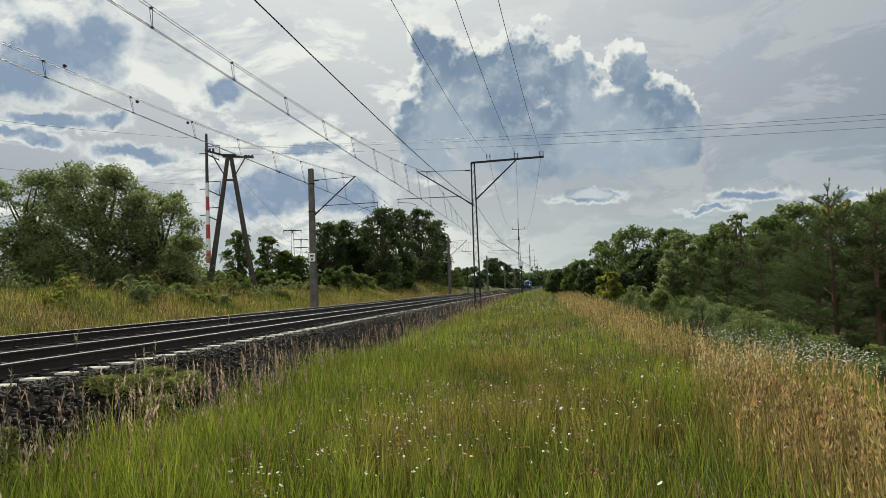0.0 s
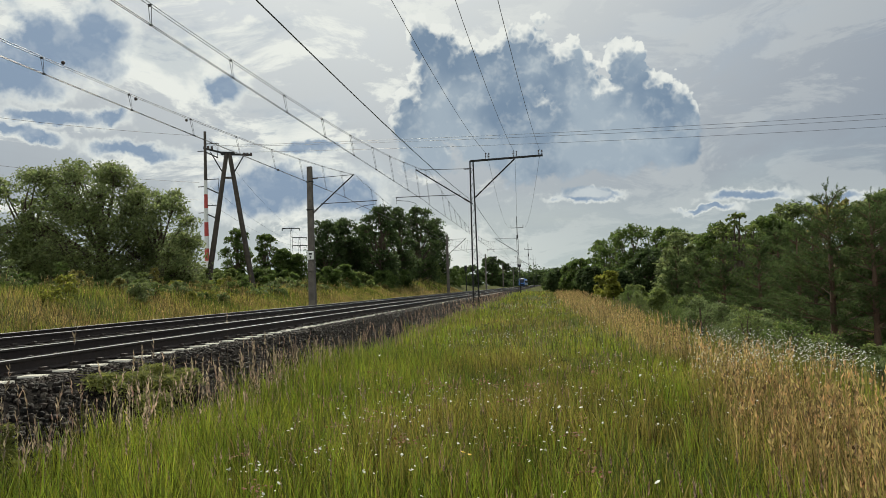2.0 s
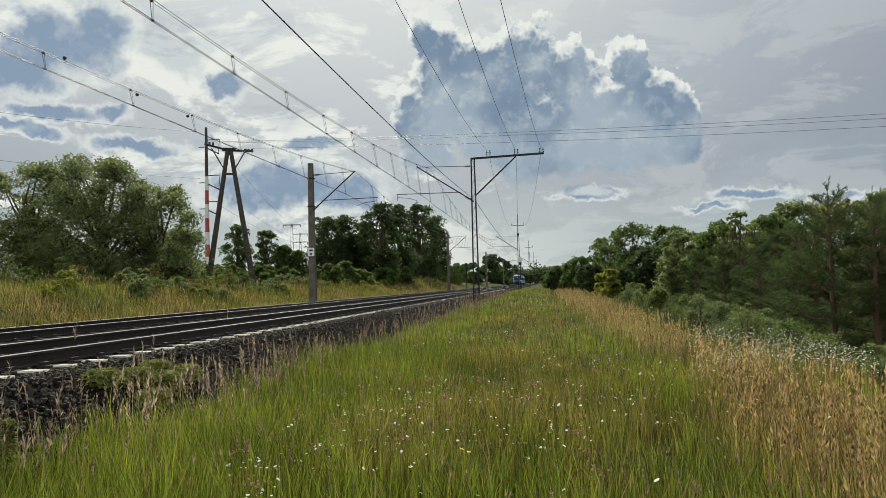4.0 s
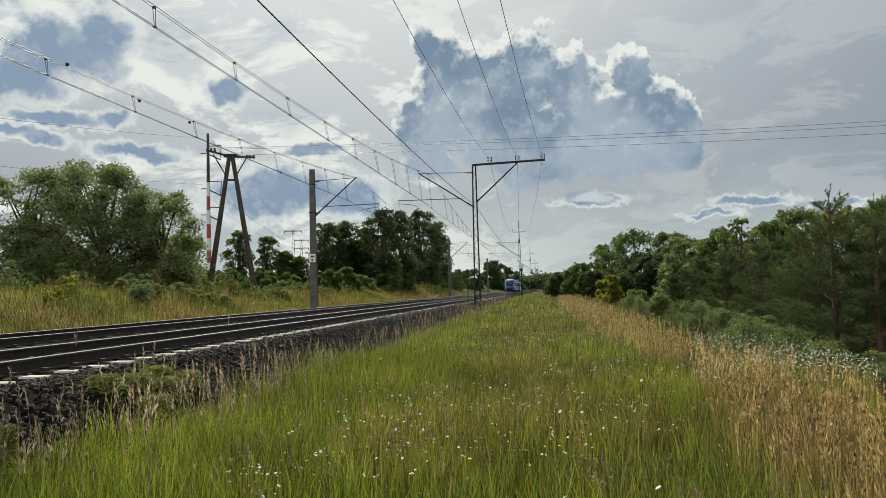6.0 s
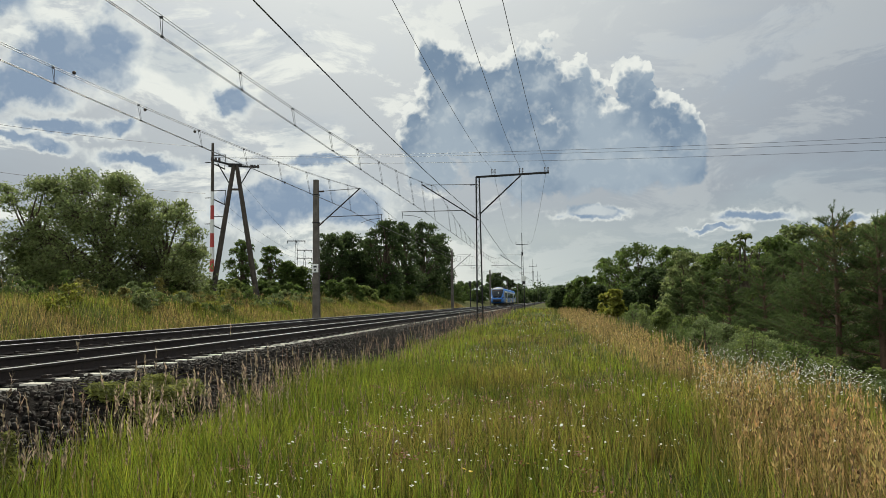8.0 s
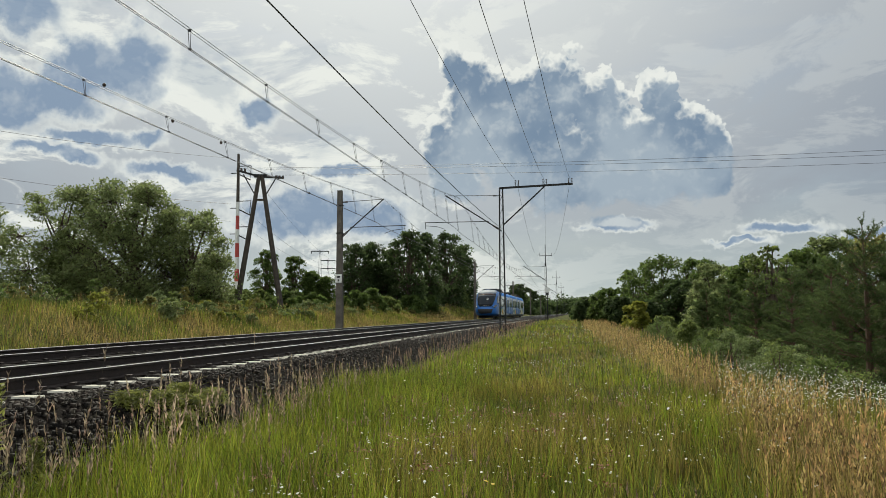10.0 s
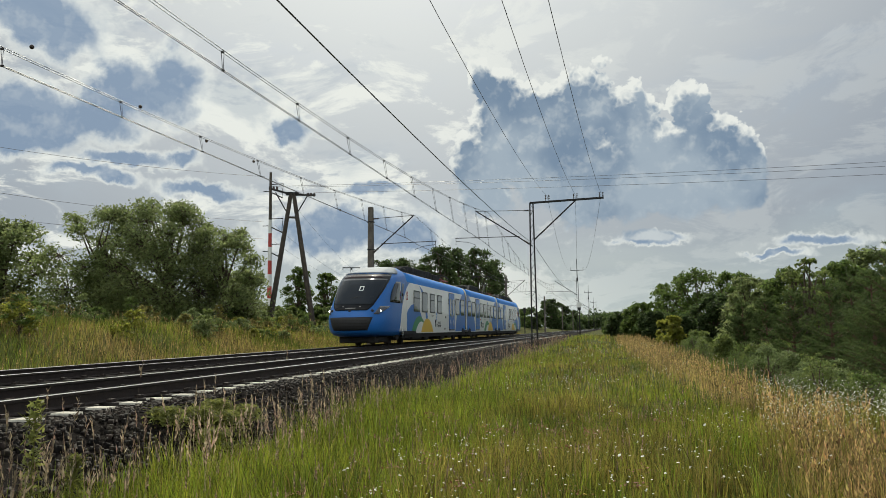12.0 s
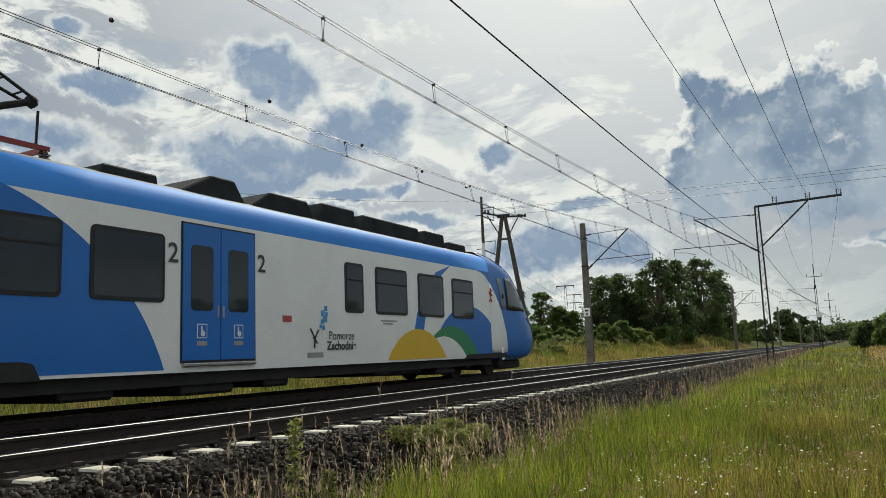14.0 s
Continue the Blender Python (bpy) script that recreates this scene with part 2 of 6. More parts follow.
def ground_z(x, y):
    """Height of the ground; rail heads are at 0."""
    x, y = np.asarray(x, dtype=float), np.asarray(y, dtype=float)
    meadow = np.interp(y, (-30, 0, 12, 50, 110, 400), (-1.0, -0.98, -0.95, -0.72, -0.55, -0.5))
    edge = np.interp(y, (0, 12, 30, 60, 110, 200), (3.5, 3.2, 3.4, 3.6, 4.0, 4.5))
    drop = np.clip((x - edge) / 3.5, 0, 1)
    meadow = meadow - 0.95 * drop * drop * (3 - 2 * drop)
    right = np.where(x > -4.2, meadow, np.interp(x, (-5.4, -4.2), (-0.36, 0)) + np.where(x > -5.4, meadow * np.clip((x + 5.4) / 1.2, 0, 1), 0))
    up = np.clip((-x - 14.3) / 4.5, 0, 1)
    wild = 0.92 + 0.10 * np.sin(x * 0.9 + 1.3 * np.sin(y * 0.35)) + 0.35 * np.sin(y * 0.11 + 1.0) * np.clip((y - 20) / 40, 0, 1) + 0.25 * np.sin(x * 0.23 + y * 0.05)
    bank = -0.45 + (wild + 0.45) * up * up * (3 - 2 * up)
    z = np.where(x > -5.4, right, np.where(x < -14.3, bank, -0.42))
    far = np.clip((np.hypot(x, y) - 180) / 300, 0, 1)
    bumps = 0.05 * np.sin(x * 1.7 + y * 0.6) * np.sin(y * 1.3 - x * 0.4) * (x > -4.0)
    return (z + bumps) * (1 - far) + (-0.45) * far


def make_ground():
    xs = np.unique(np.concatenate([np.linspace(-45, 30, 151), -45 - np.geomspace(1, 2600, 26), 30 + np.geomspace(1, 2600, 26)]))
    ys = np.unique(np.concatenate([np.linspace(-40, 140, 181), -40 - np.geomspace(1, 1500, 16), 140 + np.geomspace(2, 3500, 34)]))
    gx, gy = np.meshgrid(xs, ys)
    v = np.stack([gx, gy, ground_z(gx, gy)], -1).reshape(-1, 3)
    i = np.arange(len(ys) - 1)[:, None] * len(xs) + np.arange(len(xs) - 1)
    q = np.stack([i, i + 1, i + 1 + len(xs), i + len(xs)], -1).reshape(-1, 4)
    tagged(new("ground", soup("ground", v, q, SOIL, True)), "grassy earth beside the railway, dry and uneven", "ground", kind="structure")


make_ground()


# ---------------------------------------------------------------- track bed, sleepers, rails
def make_trackbed():
    prof = [(-14.5, -0.50), (-13.3, -0.22), (-12.6, -0.215), (-9.8, -0.215), (-9.08, -0.25), (-8.5, -0.215), (-5.55, -0.215), (-5.32, -0.24), (-4.05, -1.06)]
    fine = []
    for (a, za), (b, zb) in zip(prof, prof[1:]):
        n = max(1, int((b - a) / 0.16))
        fine += [(a + (b - a) * k / n, za + (zb - za) * k / n) for k in range(n)]
    fine.append(prof[-1])
    ys = np.concatenate([np.arange(-45, 70, 0.3), np.arange(70, 1500, 12.0)])
    p = np.array(fine)
    gx, gy = np.meshgrid(p[:, 0], ys)
    gz = np.tile(p[:, 1], (len(ys), 1)) + rng.normal(0, 0.012, gx.shape) * (gy < 70)
    slope = gx > -5.32
    gz = np.where(slope, np.maximum(gz, ground_z(gx, gy) - 0.06), gz)
    v = np.stack([gx, gy, gz], -1).reshape(-1, 3)
    w = len(p)
    i = np.arange(len(ys) - 1)[:, None] * w + np.arange(w - 1)
    q = np.stack([i, i + 1, i + 1 + w, i + w], -1).reshape(-1, 4)
    bed = tagged(new("trackbed", soup("trackbed", v, q, BALLAST_BED)), "dark oil-stained ballast bed under two railway tracks", "trackbed", kind="structure")
    # loose stones
    n = 38000
    y = -6.0 + 70 * rng.random(n) ** 1.5
    x = np.where(rng.random(n) < 0.74, rng.uniform(-5.75, -4.0, n), rng.uniform(-9.9, -5.75, n))
    z = np.interp(x, p[:, 0], p[:, 1])
    z = np.where(x > -5.32, np.maximum(z, ground_z(x, y) - 0.06), z)
    base = np.array([(sx, sy, sz) for sx in (-1, 1) for sy in (-1, 1) for sz in (-1, 1)], float)
    quads = np.array([(0, 1, 3, 2), (4, 6, 7, 5), (0, 4, 5, 1), (2, 3, 7, 6), (1, 5, 7, 3)])
    size = rng.uniform(0.013, 0.032, (n, 1, 1)) * (1 + (y[:, None, None] > 25) * 0.5)
    shape = base[None] * rng.uniform(0.55, 1.15, (n, 8, 3)) * size * rng.uniform(0.6, 1.3, (n, 1, 3))
    a = rng.uniform(0, 6.28, n)
    b = rng.uniform(-0.7, 0.7, n)
    ca, sa, cb, sb = np.cos(a)[:, None], np.sin(a)[:, None], np.cos(b)[:, None], np.sin(b)[:, None]
    X, Y, Z = shape[..., 0], shape[..., 1], shape[..., 2]
    X, Z = X * cb - Z * sb, X * sb + Z * cb
    X, Y = X * ca - Y * sa, X * sa + Y * ca
    v = np.stack([X + x[:, None], Y + y[:, None], Z + z[:, None] + 0.012], -1).reshape(-1, 3)
    q = (quads[None] + 8 * np.arange(n)[:, None, None]).reshape(-1, 4)
    tagged(new("ballast_stones", soup("ballast_stones", v, q, STONE)), "loose dark brown crushed ballast stones", "gravel", kind="stuff")


make_trackbed()


def rail_mesh(y0, y1, step=12.0):
    foot, head, web, h = 0.072, 0.035, 0.009, 0.172
    prof = [(-foot, -h), (foot, -h), (foot, -h + 0.012), (web, -h + 0.032), (web, -0.045), (head, -0.036), (head, -0.006), (head - 0.006, 0.0),
            (-head + 0.006, 0.0), (-head, -0.006), (-head, -0.036), (-web, -0.045), (-web, -h + 0.032), (-foot, -h + 0.012)]
    ys = np.arange(y0, y1 + 0.1, step)
    v = [(px, y, pz) for y in ys for px, pz in prof]
    k = len(prof)
    f = [(j * k + i, j * k + (i + 1) % k, (j + 1) * k + (i + 1) % k, (j + 1) * k + i) for j in range(len(ys) - 1) for i in range(k)]
    me = mesh_of("rail", v, f, RUST)
    me.materials.append(POLISHED)
    me.polygons.foreach_set("material_index", [1 if i % k in (6, 7, 8) else 0 for i in range(len(f))])
    return me


SLEEPER_DARK = mat("dark_sleeper_concrete", (0.030, 0.026, 0.023), 0.9, spec=0.2, var=0.4, scale=3.0, fine=40.0, bump=0.4)


def sleeper_mesh(pale):
    bm = bmesh.new()
    prof = [(-1.3, -0.155), (-1.3, 0.0), (-0.9, 0.0), (-0.55, 0.0), (-0.3, -0.04), (0.3, -0.04), (0.55, 0.0), (0.9, 0.0), (1.04, 0.0), (1.3, 0.0), (1.3, -0.155)]
    lo = [bm.verts.new((x, -0.115, z)) for x, z in prof]
    hi = [bm.verts.new((x, 0.115, z)) for x, z in prof]
    top_lo = [bm.verts.new((x * 0.99, -0.10, z + 0.02)) for x, z in prof[1:-1]]
    top_hi = [bm.verts.new((x * 0.99, 0.10, z + 0.02)) for x, z in prof[1:-1]]
    for i in range(len(top_lo) - 1):
        bm.faces.new((top_lo[i], top_lo[i + 1], top_hi[i + 1], top_hi[i]))
        bm.faces.new((lo[i + 1], lo[i + 2], top_lo[i + 1], top_lo[i]))
        bm.faces.new((top_hi[i], top_hi[i + 1], hi[i + 2], hi[i + 1]))
    bm.faces.new(lo[::-1])
    bm.faces.new(hi)
    bm.faces.new((lo[0], lo[1], hi[1], hi[0]))
    bm.faces.new((lo[1], top_lo[0], top_hi[0], hi[1]))
    bm.faces.new((lo[-1], hi[-1], hi[-2], lo[-2]))
    bm.faces.new((lo[-2], hi[-2], top_hi[-1], top_lo[-1]))
    bmesh.ops.recalc_face_normals(bm, faces=bm.faces)
    # pale sleepers are pale only past x = 1.02, dark elsewhere
    for f in bm.faces:
        c = f.calc_center_median()
        f.material_index = 0 if pale and c.x > 1.02 and c.z > -0.12 else 1
    return bm_mesh("sleeper", bm, (CONCRETE, SLEEPER_DARK))


SLEEPER, DARK_SLEEPER = sleeper_mesh(True), sleeper_mesh(False)


def make_track(name, xc, count, label):
    track = thing(name, pose(xc, 0, 0), label, "railway track", "railway tracks", "structure")
    rail = rail_mesh(-44, 1480)
    for s in (-1, 1):
        part("rail", rail, None, track, "rusty rail with a polished running surface", pose(s * GAUGE, 0, 0))
    for k in range(count):
        part("sleeper", SLEEPER if xc > -9 else DARK_SLEEPER, None, track, at=pose(random.uniform(-0.012, 0.012), -0.33 + 0.6 * (k - 12), -0.192, 0, 0, random.uniform(-0.5, 0.5)))
    # rail clips, joined
    bm = bmesh.new()
    for k in range(8, 75):
        for s in (-1, 1):
            for e in (-1, 1):
                x, y = s * GAUGE + e * 0.10, -0.33 + 0.6 * (k - 12)
                beam(bm, (x - 0.045, y, -0.155), (x + 0.045, y, -0.155), 0.09, 0.045)
    part("rail_clips", bm, RUST, track)["kind"] = "stuff"
    return track


make_track("railway_track", NEAR_C, 190, "concrete-sleepered railway track with polished rails on dark ballast")
make_track("railway_track", FAR_C, 150, "far railway track with polished rails on dark ballast")


# ---------------------------------------------------------------- line-side masts, wires and poles
def spot(az, dist):
    return dist * math.sin(radians(az)), dist * math.cos(radians(az))


def wire(name, points, radius, parent=None, material=WIRE):
    cu = bpy.data.curves.new(name, "CURVE")
    cu.dimensions, cu.bevel_depth, cu.bevel_resolution = "3D", radius, 0
    sp = cu.splines.new("POLY")
    sp.points.add(len(points) - 1)
    for q, c in zip(sp.points, points):
        q.co = (*c, 1)
    cu.materials.append(material)
    ob = new(name, cu)
    ob.parent = parent
    return ob


def sag(a, b, dip, n=14):
    a, b = Vector(a), Vector(b)
    return [a.lerp(b, k / n) - Vector((0, 0, dip * 4 * (k / n) * (1 - k / n))) for k in range(n + 1)]


def insulator(bm, at, h=0.22, r=0.07):
    x, y, z = at
    rod(bm, (x, y, z), (x, y, z + h), 0.022, seg=6)
    for k in (0.45, 0.75, 1.0):
        rod(bm, (x, y, z + h * k - 0.035), (x, y, z + h * k), r, r * 0.55, seg=8)


def lattice_column(bm, z0, z1, w0, w1, d0, d1, step=0.42):
    """Two channels joined by zigzag lacing on both faces."""
    for s in (-1, 1):
        for e in (-1, 1):
            beam(bm, (s * w0 / 2, e * d0 / 2, z0), (s * w1 / 2, e * d1 / 2, z1), 0.055, 0.055)
    n = int((z1 - z0) / step)
    for k in range(n):
        a, b = k / n, (k + 1) / n
        wa, wb = w0 + (w1 - w0) * a, w0 + (w1 - w0) * b
        da, db = d0 + (d1 - d0) * a, d0 + (d1 - d0) * b
        za, zb = z0 + (z1 - z0) * a, z0 + (z1 - z0) * b
        s = 1 if k % 2 else -1
        for e in (-1, 1):
            beam(bm, (s * wa / 2, e * da / 2, za), (-s * wb / 2, e * db / 2, zb), 0.035, 0.012)
            beam(bm, (e * wa / 2, s * da / 2, za), (e * wb / 2, -s * db / 2, zb), 0.012, 0.035)


def cantilever(mast, side, reach, z_low, z_tip, z_tube, label="hinged catenary bracket of thin steel tube"):
    """side: -1 reaches towards smaller x."""
    bm = bmesh.new()
    rod(bm, (0, 0, z_low), (side * reach, 0, z_tip), 0.038, seg=8)
    rod(bm, (0, 0, z_tip - 0.12), (side * reach, 0, z_tip - 0.02), 0.018, seg=6)
    arm = part("bracket_tube", bm, IRON, mast, label)
    bm = bmesh.new()
    t = (z_tube - z_low) / (z_tip - z_low)
    rod(bm, (side * reach * t * 0.8, 0, z_tube - 0.03), (side * (reach + 1.35), 0, z_tube), 0.024, seg=6)
    rod(bm, (side * (reach + 1.3), 0, z_tube), (side * (reach + 1.3), 0, z_tube - 0.42), 0.016, seg=6)
    rod(bm, (side * (reach + 1.3), 0, z_tube - 0.2), (side * (reach + 0.55), 0, z_tube - 0.28), 0.016, seg=6)
    rod(bm, (side * (reach + 0.55), 0, z_tube - 0.28), (side * (reach + 0.05), 0, z_tube - 0.45), 0.014, seg=6)
    part("registration_arm", bm, IRON, mast)
    bm = bmesh.new()
    for k in range(5):
        rod(bm, (side * (0.18 + 0.07 * k), 0, z_tip - 0.12 + 0.002 * k), (side * (0.22 + 0.07 * k), 0, z_tip - 0.12), 0.06, 0.045, seg=8)
    part("stay_insulator", bm, CERAMIC, mast)
    bm = bmesh.new()
    d = Vector((side * reach, 0, z_tip - z_low)).normalized()
    for k in range(5):
        a = Vector((0, 0, z_low)) + d * (0.25 + 0.08 * k)
        rod(bm, a, a + d * 0.04, 0.085, 0.06, seg=8)
    part("tube_insulator", bm, CERAMIC, mast)


def near_mast(x, y, crossarm, tall=8.55):
    m = thing("catenary_mast", pose(x, y, 0, 0, 0, random.uniform(-1, 1)), "grey lattice steel catenary mast with a bracket over the near track", "catenary mast", "catenary masts beside the near track")
    bm = bmesh.new()
    lattice_column(bm, -0.75, tall, 0.36, 0.20, 0.24, 0.18)
    part("lattice_column", bm, IRON, m)
    bm = bmesh.new()
    box(bm, (-0.4, -0.35, -1.1), (0.4, 0.35, -0.62), 0.04)
    part("foundation", bm, OLD_CONCRETE, m)
    cantilever(m, -1, 3.55, 5.85, 8.2, 6.5)
    bm = bmesh.new()
    if crossarm:
        beam(bm, (-0.1, 0, tall), (4.45, 0, tall + 0.12), 0.10, 0.12)
        beam(bm, (0.1, 0, tall - 2.35), (2.7, 0, tall), 0.07, 0.08)
        part("crossarm", bm, IRON, m, "long steel crossarm with a diagonal strut")
        for ax in (1.0, 2.73, 4.3):
            for s in (-0.1, 0.1):
                bm = bmesh.new()
                insulator(bm, (ax + s, 0, tall + 0.10), 0.36, 0.062)
                part("pin_insulator", bm, CERAMIC, m)
    else:
        rod(bm, (0, 0, tall - 0.5), (0, 0, tall + 3.0), 0.07, 0.05)
        beam(bm, (-1.0, 0, tall + 1.2), (1.0, 0, tall + 1.2), 0.08)
        for ax in (-0.95, 0.95):
            insulator(bm, (ax, 0, tall + 1.2), 0.45, 0.07)
        part("top_pole", bm, IRON, m, "slim pole top with a short crossarm")
    return m


def far_mast(x, y, plates):
    m = thing("catenary_mast", pose(x, y, 0, 0, 0, random.uniform(-2, 2)), "weathered brown concrete catenary mast with a bracket over the far track", "catenary mast", "catenary masts beside the far track")
    bm = bmesh.new()
    w0, w1 = 0.22, 0.15
    z0, z1 = -0.9, 8.25
    lo = [bm.verts.new((sx * w0, sy * w0 * 0.8, z0)) for sx, sy in ((-1, -1), (1, -1), (1, 1), (-1, 1))]
    hi = [bm.verts.new((sx * w1, sy * w1 * 0.8, z1)) for sx, sy in ((-1, -1), (1, -1), (1, 1), (-1, 1))]
    for k in range(4):
        bm.faces.new((lo[k], lo[(k + 1) % 4], hi[(k + 1) % 4], hi[k]))
    bm.faces.new(hi)
    bmesh.ops.bevel(bm, geom=[e for e in bm.edges if abs(e.verts[0].co.z - e.verts[1].co.z) > 1], offset=0.03, segments=1, affect="EDGES")
    part("concrete_column", bm, OLD_CONCRETE, m)
    cantilever(m, 1, 2.75, 5.3, 7.65, 6.0)
    if plates:
        for z, h in ((2.62, 0.50), (1.92, 0.42)):
            bm = bmesh.new()
            box(bm, (-0.20, -0.235, z), (0.20, -0.215, z + h), 0.008)
            pl = part("number_plate", bm, SIGN_WHITE if z > 2 else OLD_CONCRETE, m, "small white enamel plate with two dark marks" if z > 2 else "")
            if z > 2:
                bm = bmesh.new()
                box(bm, (-0.10, -0.242, z + 0.29), (0.10, -0.236, z + 0.40))
                box(bm, (-0.05, -0.242, z + 0.07), (0.05, -0.236, z + 0.20))
                part("dark_bars", bm, BLACK_BAR, pl)
        for z in (7.3, 5.6):
            bm = bmesh.new()
            box(bm, (-0.20, -0.17, z), (0.20, 0.17, z + 0.06))
            part("steel_band", bm, IRON, m)
    return m


near_mast(-4.33, 47.0, True)
for y in (120.0, 196.0, 272.0, 350.0):
    near_mast(-4.2, y, False)
far_mast(-13.9, 44.0, True)
for y in (108.0, 178.0, 250.0, 330.0):
    far_mast(-13.9, y, False)


def overhead_line(xc, y_mid, spans, z_mid, z_mast, z_contact, label, balls=()):
    line = thing("overhead_line", pose(0, 0, 0), label, "overhead line", "overhead lines")
    half = spans[0]
    ys = []
    zz = []
    first = y_mid - half
    for k in range(6):
        for j in range(24):
            u = j / 24 * 2 - 1
            ys.append(first + 2 * half * (k + j / 24))
            zz.append(z_mid + (z_mast - z_mid) * u * u)
    for s, n in ((-0.025, "messenger_wire"), (0.025, "messenger_wire")):
        wire(n, [(xc + s, y, z + 0.02 * (s > 0)) for y, z in zip(ys, zz)], 0.0075, line)
    for s in (-0.022, 0.022):
        wire("contact_wire", [(xc + s + 0.2 * math.sin((y - y_mid) / half * 1.57), y, z_contact + 0.12 * ((y - y_mid) / half) ** 2 * (abs(y - y_mid) < half)) for y in ys if y < 260], 0.0085, line)
    for k in range(-6, 34):
        y = y_mid + 1.9 + 3.63 * k
        if y > 110 or abs(((y - first) % (2 * half)) - 0) < 2.5:
            continue
        u = ((y - first) % (2 * half)) / half - 1
        z = z_mid + (z_mast - z_mid) * u * u
        bm = bmesh.new()
        x2 = xc + 0.2 * math.sin((y - y_mid) / half * 1.57)
        zc = z_contact + 0.12 * u * u
        rod(bm, (xc - 0.03, y, z), (x2 - 0.02, y + 0.02, zc), 0.006, seg=4)
        rod(bm, (xc + 0.03, y, z), (x2 + 0.02, y - 0.02, zc), 0.006, seg=4)
        box(bm, (xc - 0.03, y - 0.015, z - 0.025), (xc + 0.03, y + 0.015, z + 0.02))
        box(bm, (x2 - 0.03, y - 0.015, zc - 0.015), (x2 + 0.03, y + 0.015, zc + 0.02))
        part("dropper", bm, WIRE, line)
    for y, z in balls:
        bm = bmesh.new()
        bmesh.ops.create_icosphere(bm, subdivisions=2, radius=0.048, matrix=Matrix.Translation((xc, y, z)))
        part("wire_ball", bm, CERAMIC, line, "small dark ball threaded on the wire")
    return line


overhead_line(NEAR_C, 11.0, (36.0,), 6.07, 8.05, 5.70, "overhead line of doubled wires with droppers above the near track")
overhead_line(FAR_C, 10.0, (34.0,), 6.14, 7.6, 5.80, "overhead line of doubled wires with droppers above the far track",
              ((8.5, 6.77), (12.65, 6.46), (16.3, 6.29), (19.5, 6.21), (22.5, 6.26), (30.8, 5.92)))
tagged(wire("feeder_wire", [(-4.2, -25 + 3 * k, 5.15 + 0.00058 * (-36 + 3 * k) ** 2) for k in range(25)] , 0.016), "thick dark feeder cable slung from mast to mast", "cable")
tagged(wire("feeder_wire", sag((-4.2, 47, 5.85), (-4.2, 120, 5.85), 0.75), 0.016), "thick dark feeder cable slung from mast to mast", "cable")
for xa, xb in ((-2.95, -3.33), (-2.0, -1.6), (-1.93, -0.03)):
    tagged(wire("line_wire", sag((xa, -25, 9.0), (xb, 47, 8.93), 1.87, 20), 0.008), "thin bare power line on pin insulators", "power line", "power lines on the crossarm")
    tagged(wire("line_wire", sag((xb, 47, 8.93), (-4.2 + (xb + 1.6) * 0.55, 120, 10.1), 1.8, 20), 0.008), "thin bare power line on pin insulators", "power line", "power lines on the crossarm")


def a_frame_pole():
    ax, ay = spot(-23.42, 58.0)
    base = float(ground_z(ax, ay))
    m = thing("power_pole", pose(ax, ay, base, 0, 0, 23.4), "tarred A-shaped power pole with two crossarms", "power pole")
    top = 11.35 - base
    for s, foot in ((-1, -1.72), (1, 1.72)):
        bm = bmesh.new()
        rod(bm, (foot, 0, -0.4), (s * 0.10, 0, top - 0.15), 0.22, 0.15, seg=10)
        part("leg", bm, TIMBER, m)
    bm = bmesh.new()
    beam(bm, (-0.42, 0, top - 2.0), (0.42, 0, top - 2.0), 0.16, 0.14)
    part("cross_tie", bm, TIMBER, m)
    for s in (-1, 1):
        bm = bmesh.new()
        beam(bm, (0, 0, top - 0.25), (s * 1.75, 0, top - 0.05 + (0.25 if s < 0 else -0.2)), 0.13, 0.13)
        beam(bm, (s * 0.35, 0, top - 1.7), (s * 1.25, 0, top - 0.1), 0.08, 0.08)
        part("crossarm", bm, IRON, m)
        for k in range(3):
            bm = bmesh.new()
            z = top + (0.22 if s < 0 else -0.22)
            rod(bm, (s * (1.15 + 0.25 * k), 0, z - 0.12), (s * (1.15 + 0.25 * k), 0, z + 0.12), 0.10, 0.08, seg=8)
            part("insulator", bm, CERAMIC, m)
    bm = bmesh.new()
    box(bm, (-0.5, -0.12, top - 0.3), (0.5, 0.12, top - 0.05), 0.03)
    part("pole_cap", bm, IRON, m)
    for k, (dx, dz) in enumerate(((-1.6, 0.35), (0.35, 0.35), (1.6, -0.05))):
        a = Vector((ax + dx * 0.92, ay + dx * 0.4, 11.35 + dz))
        tagged(wire("crossing_wire", sag(a, (72.0, ay + 2 + k, 12.7 - 0.30 * k + dz * 0.3), 0.9, 24), 0.011), "thin bare power line crossing above the tracks", "power line", "power lines crossing the tracks")


a_frame_pole()


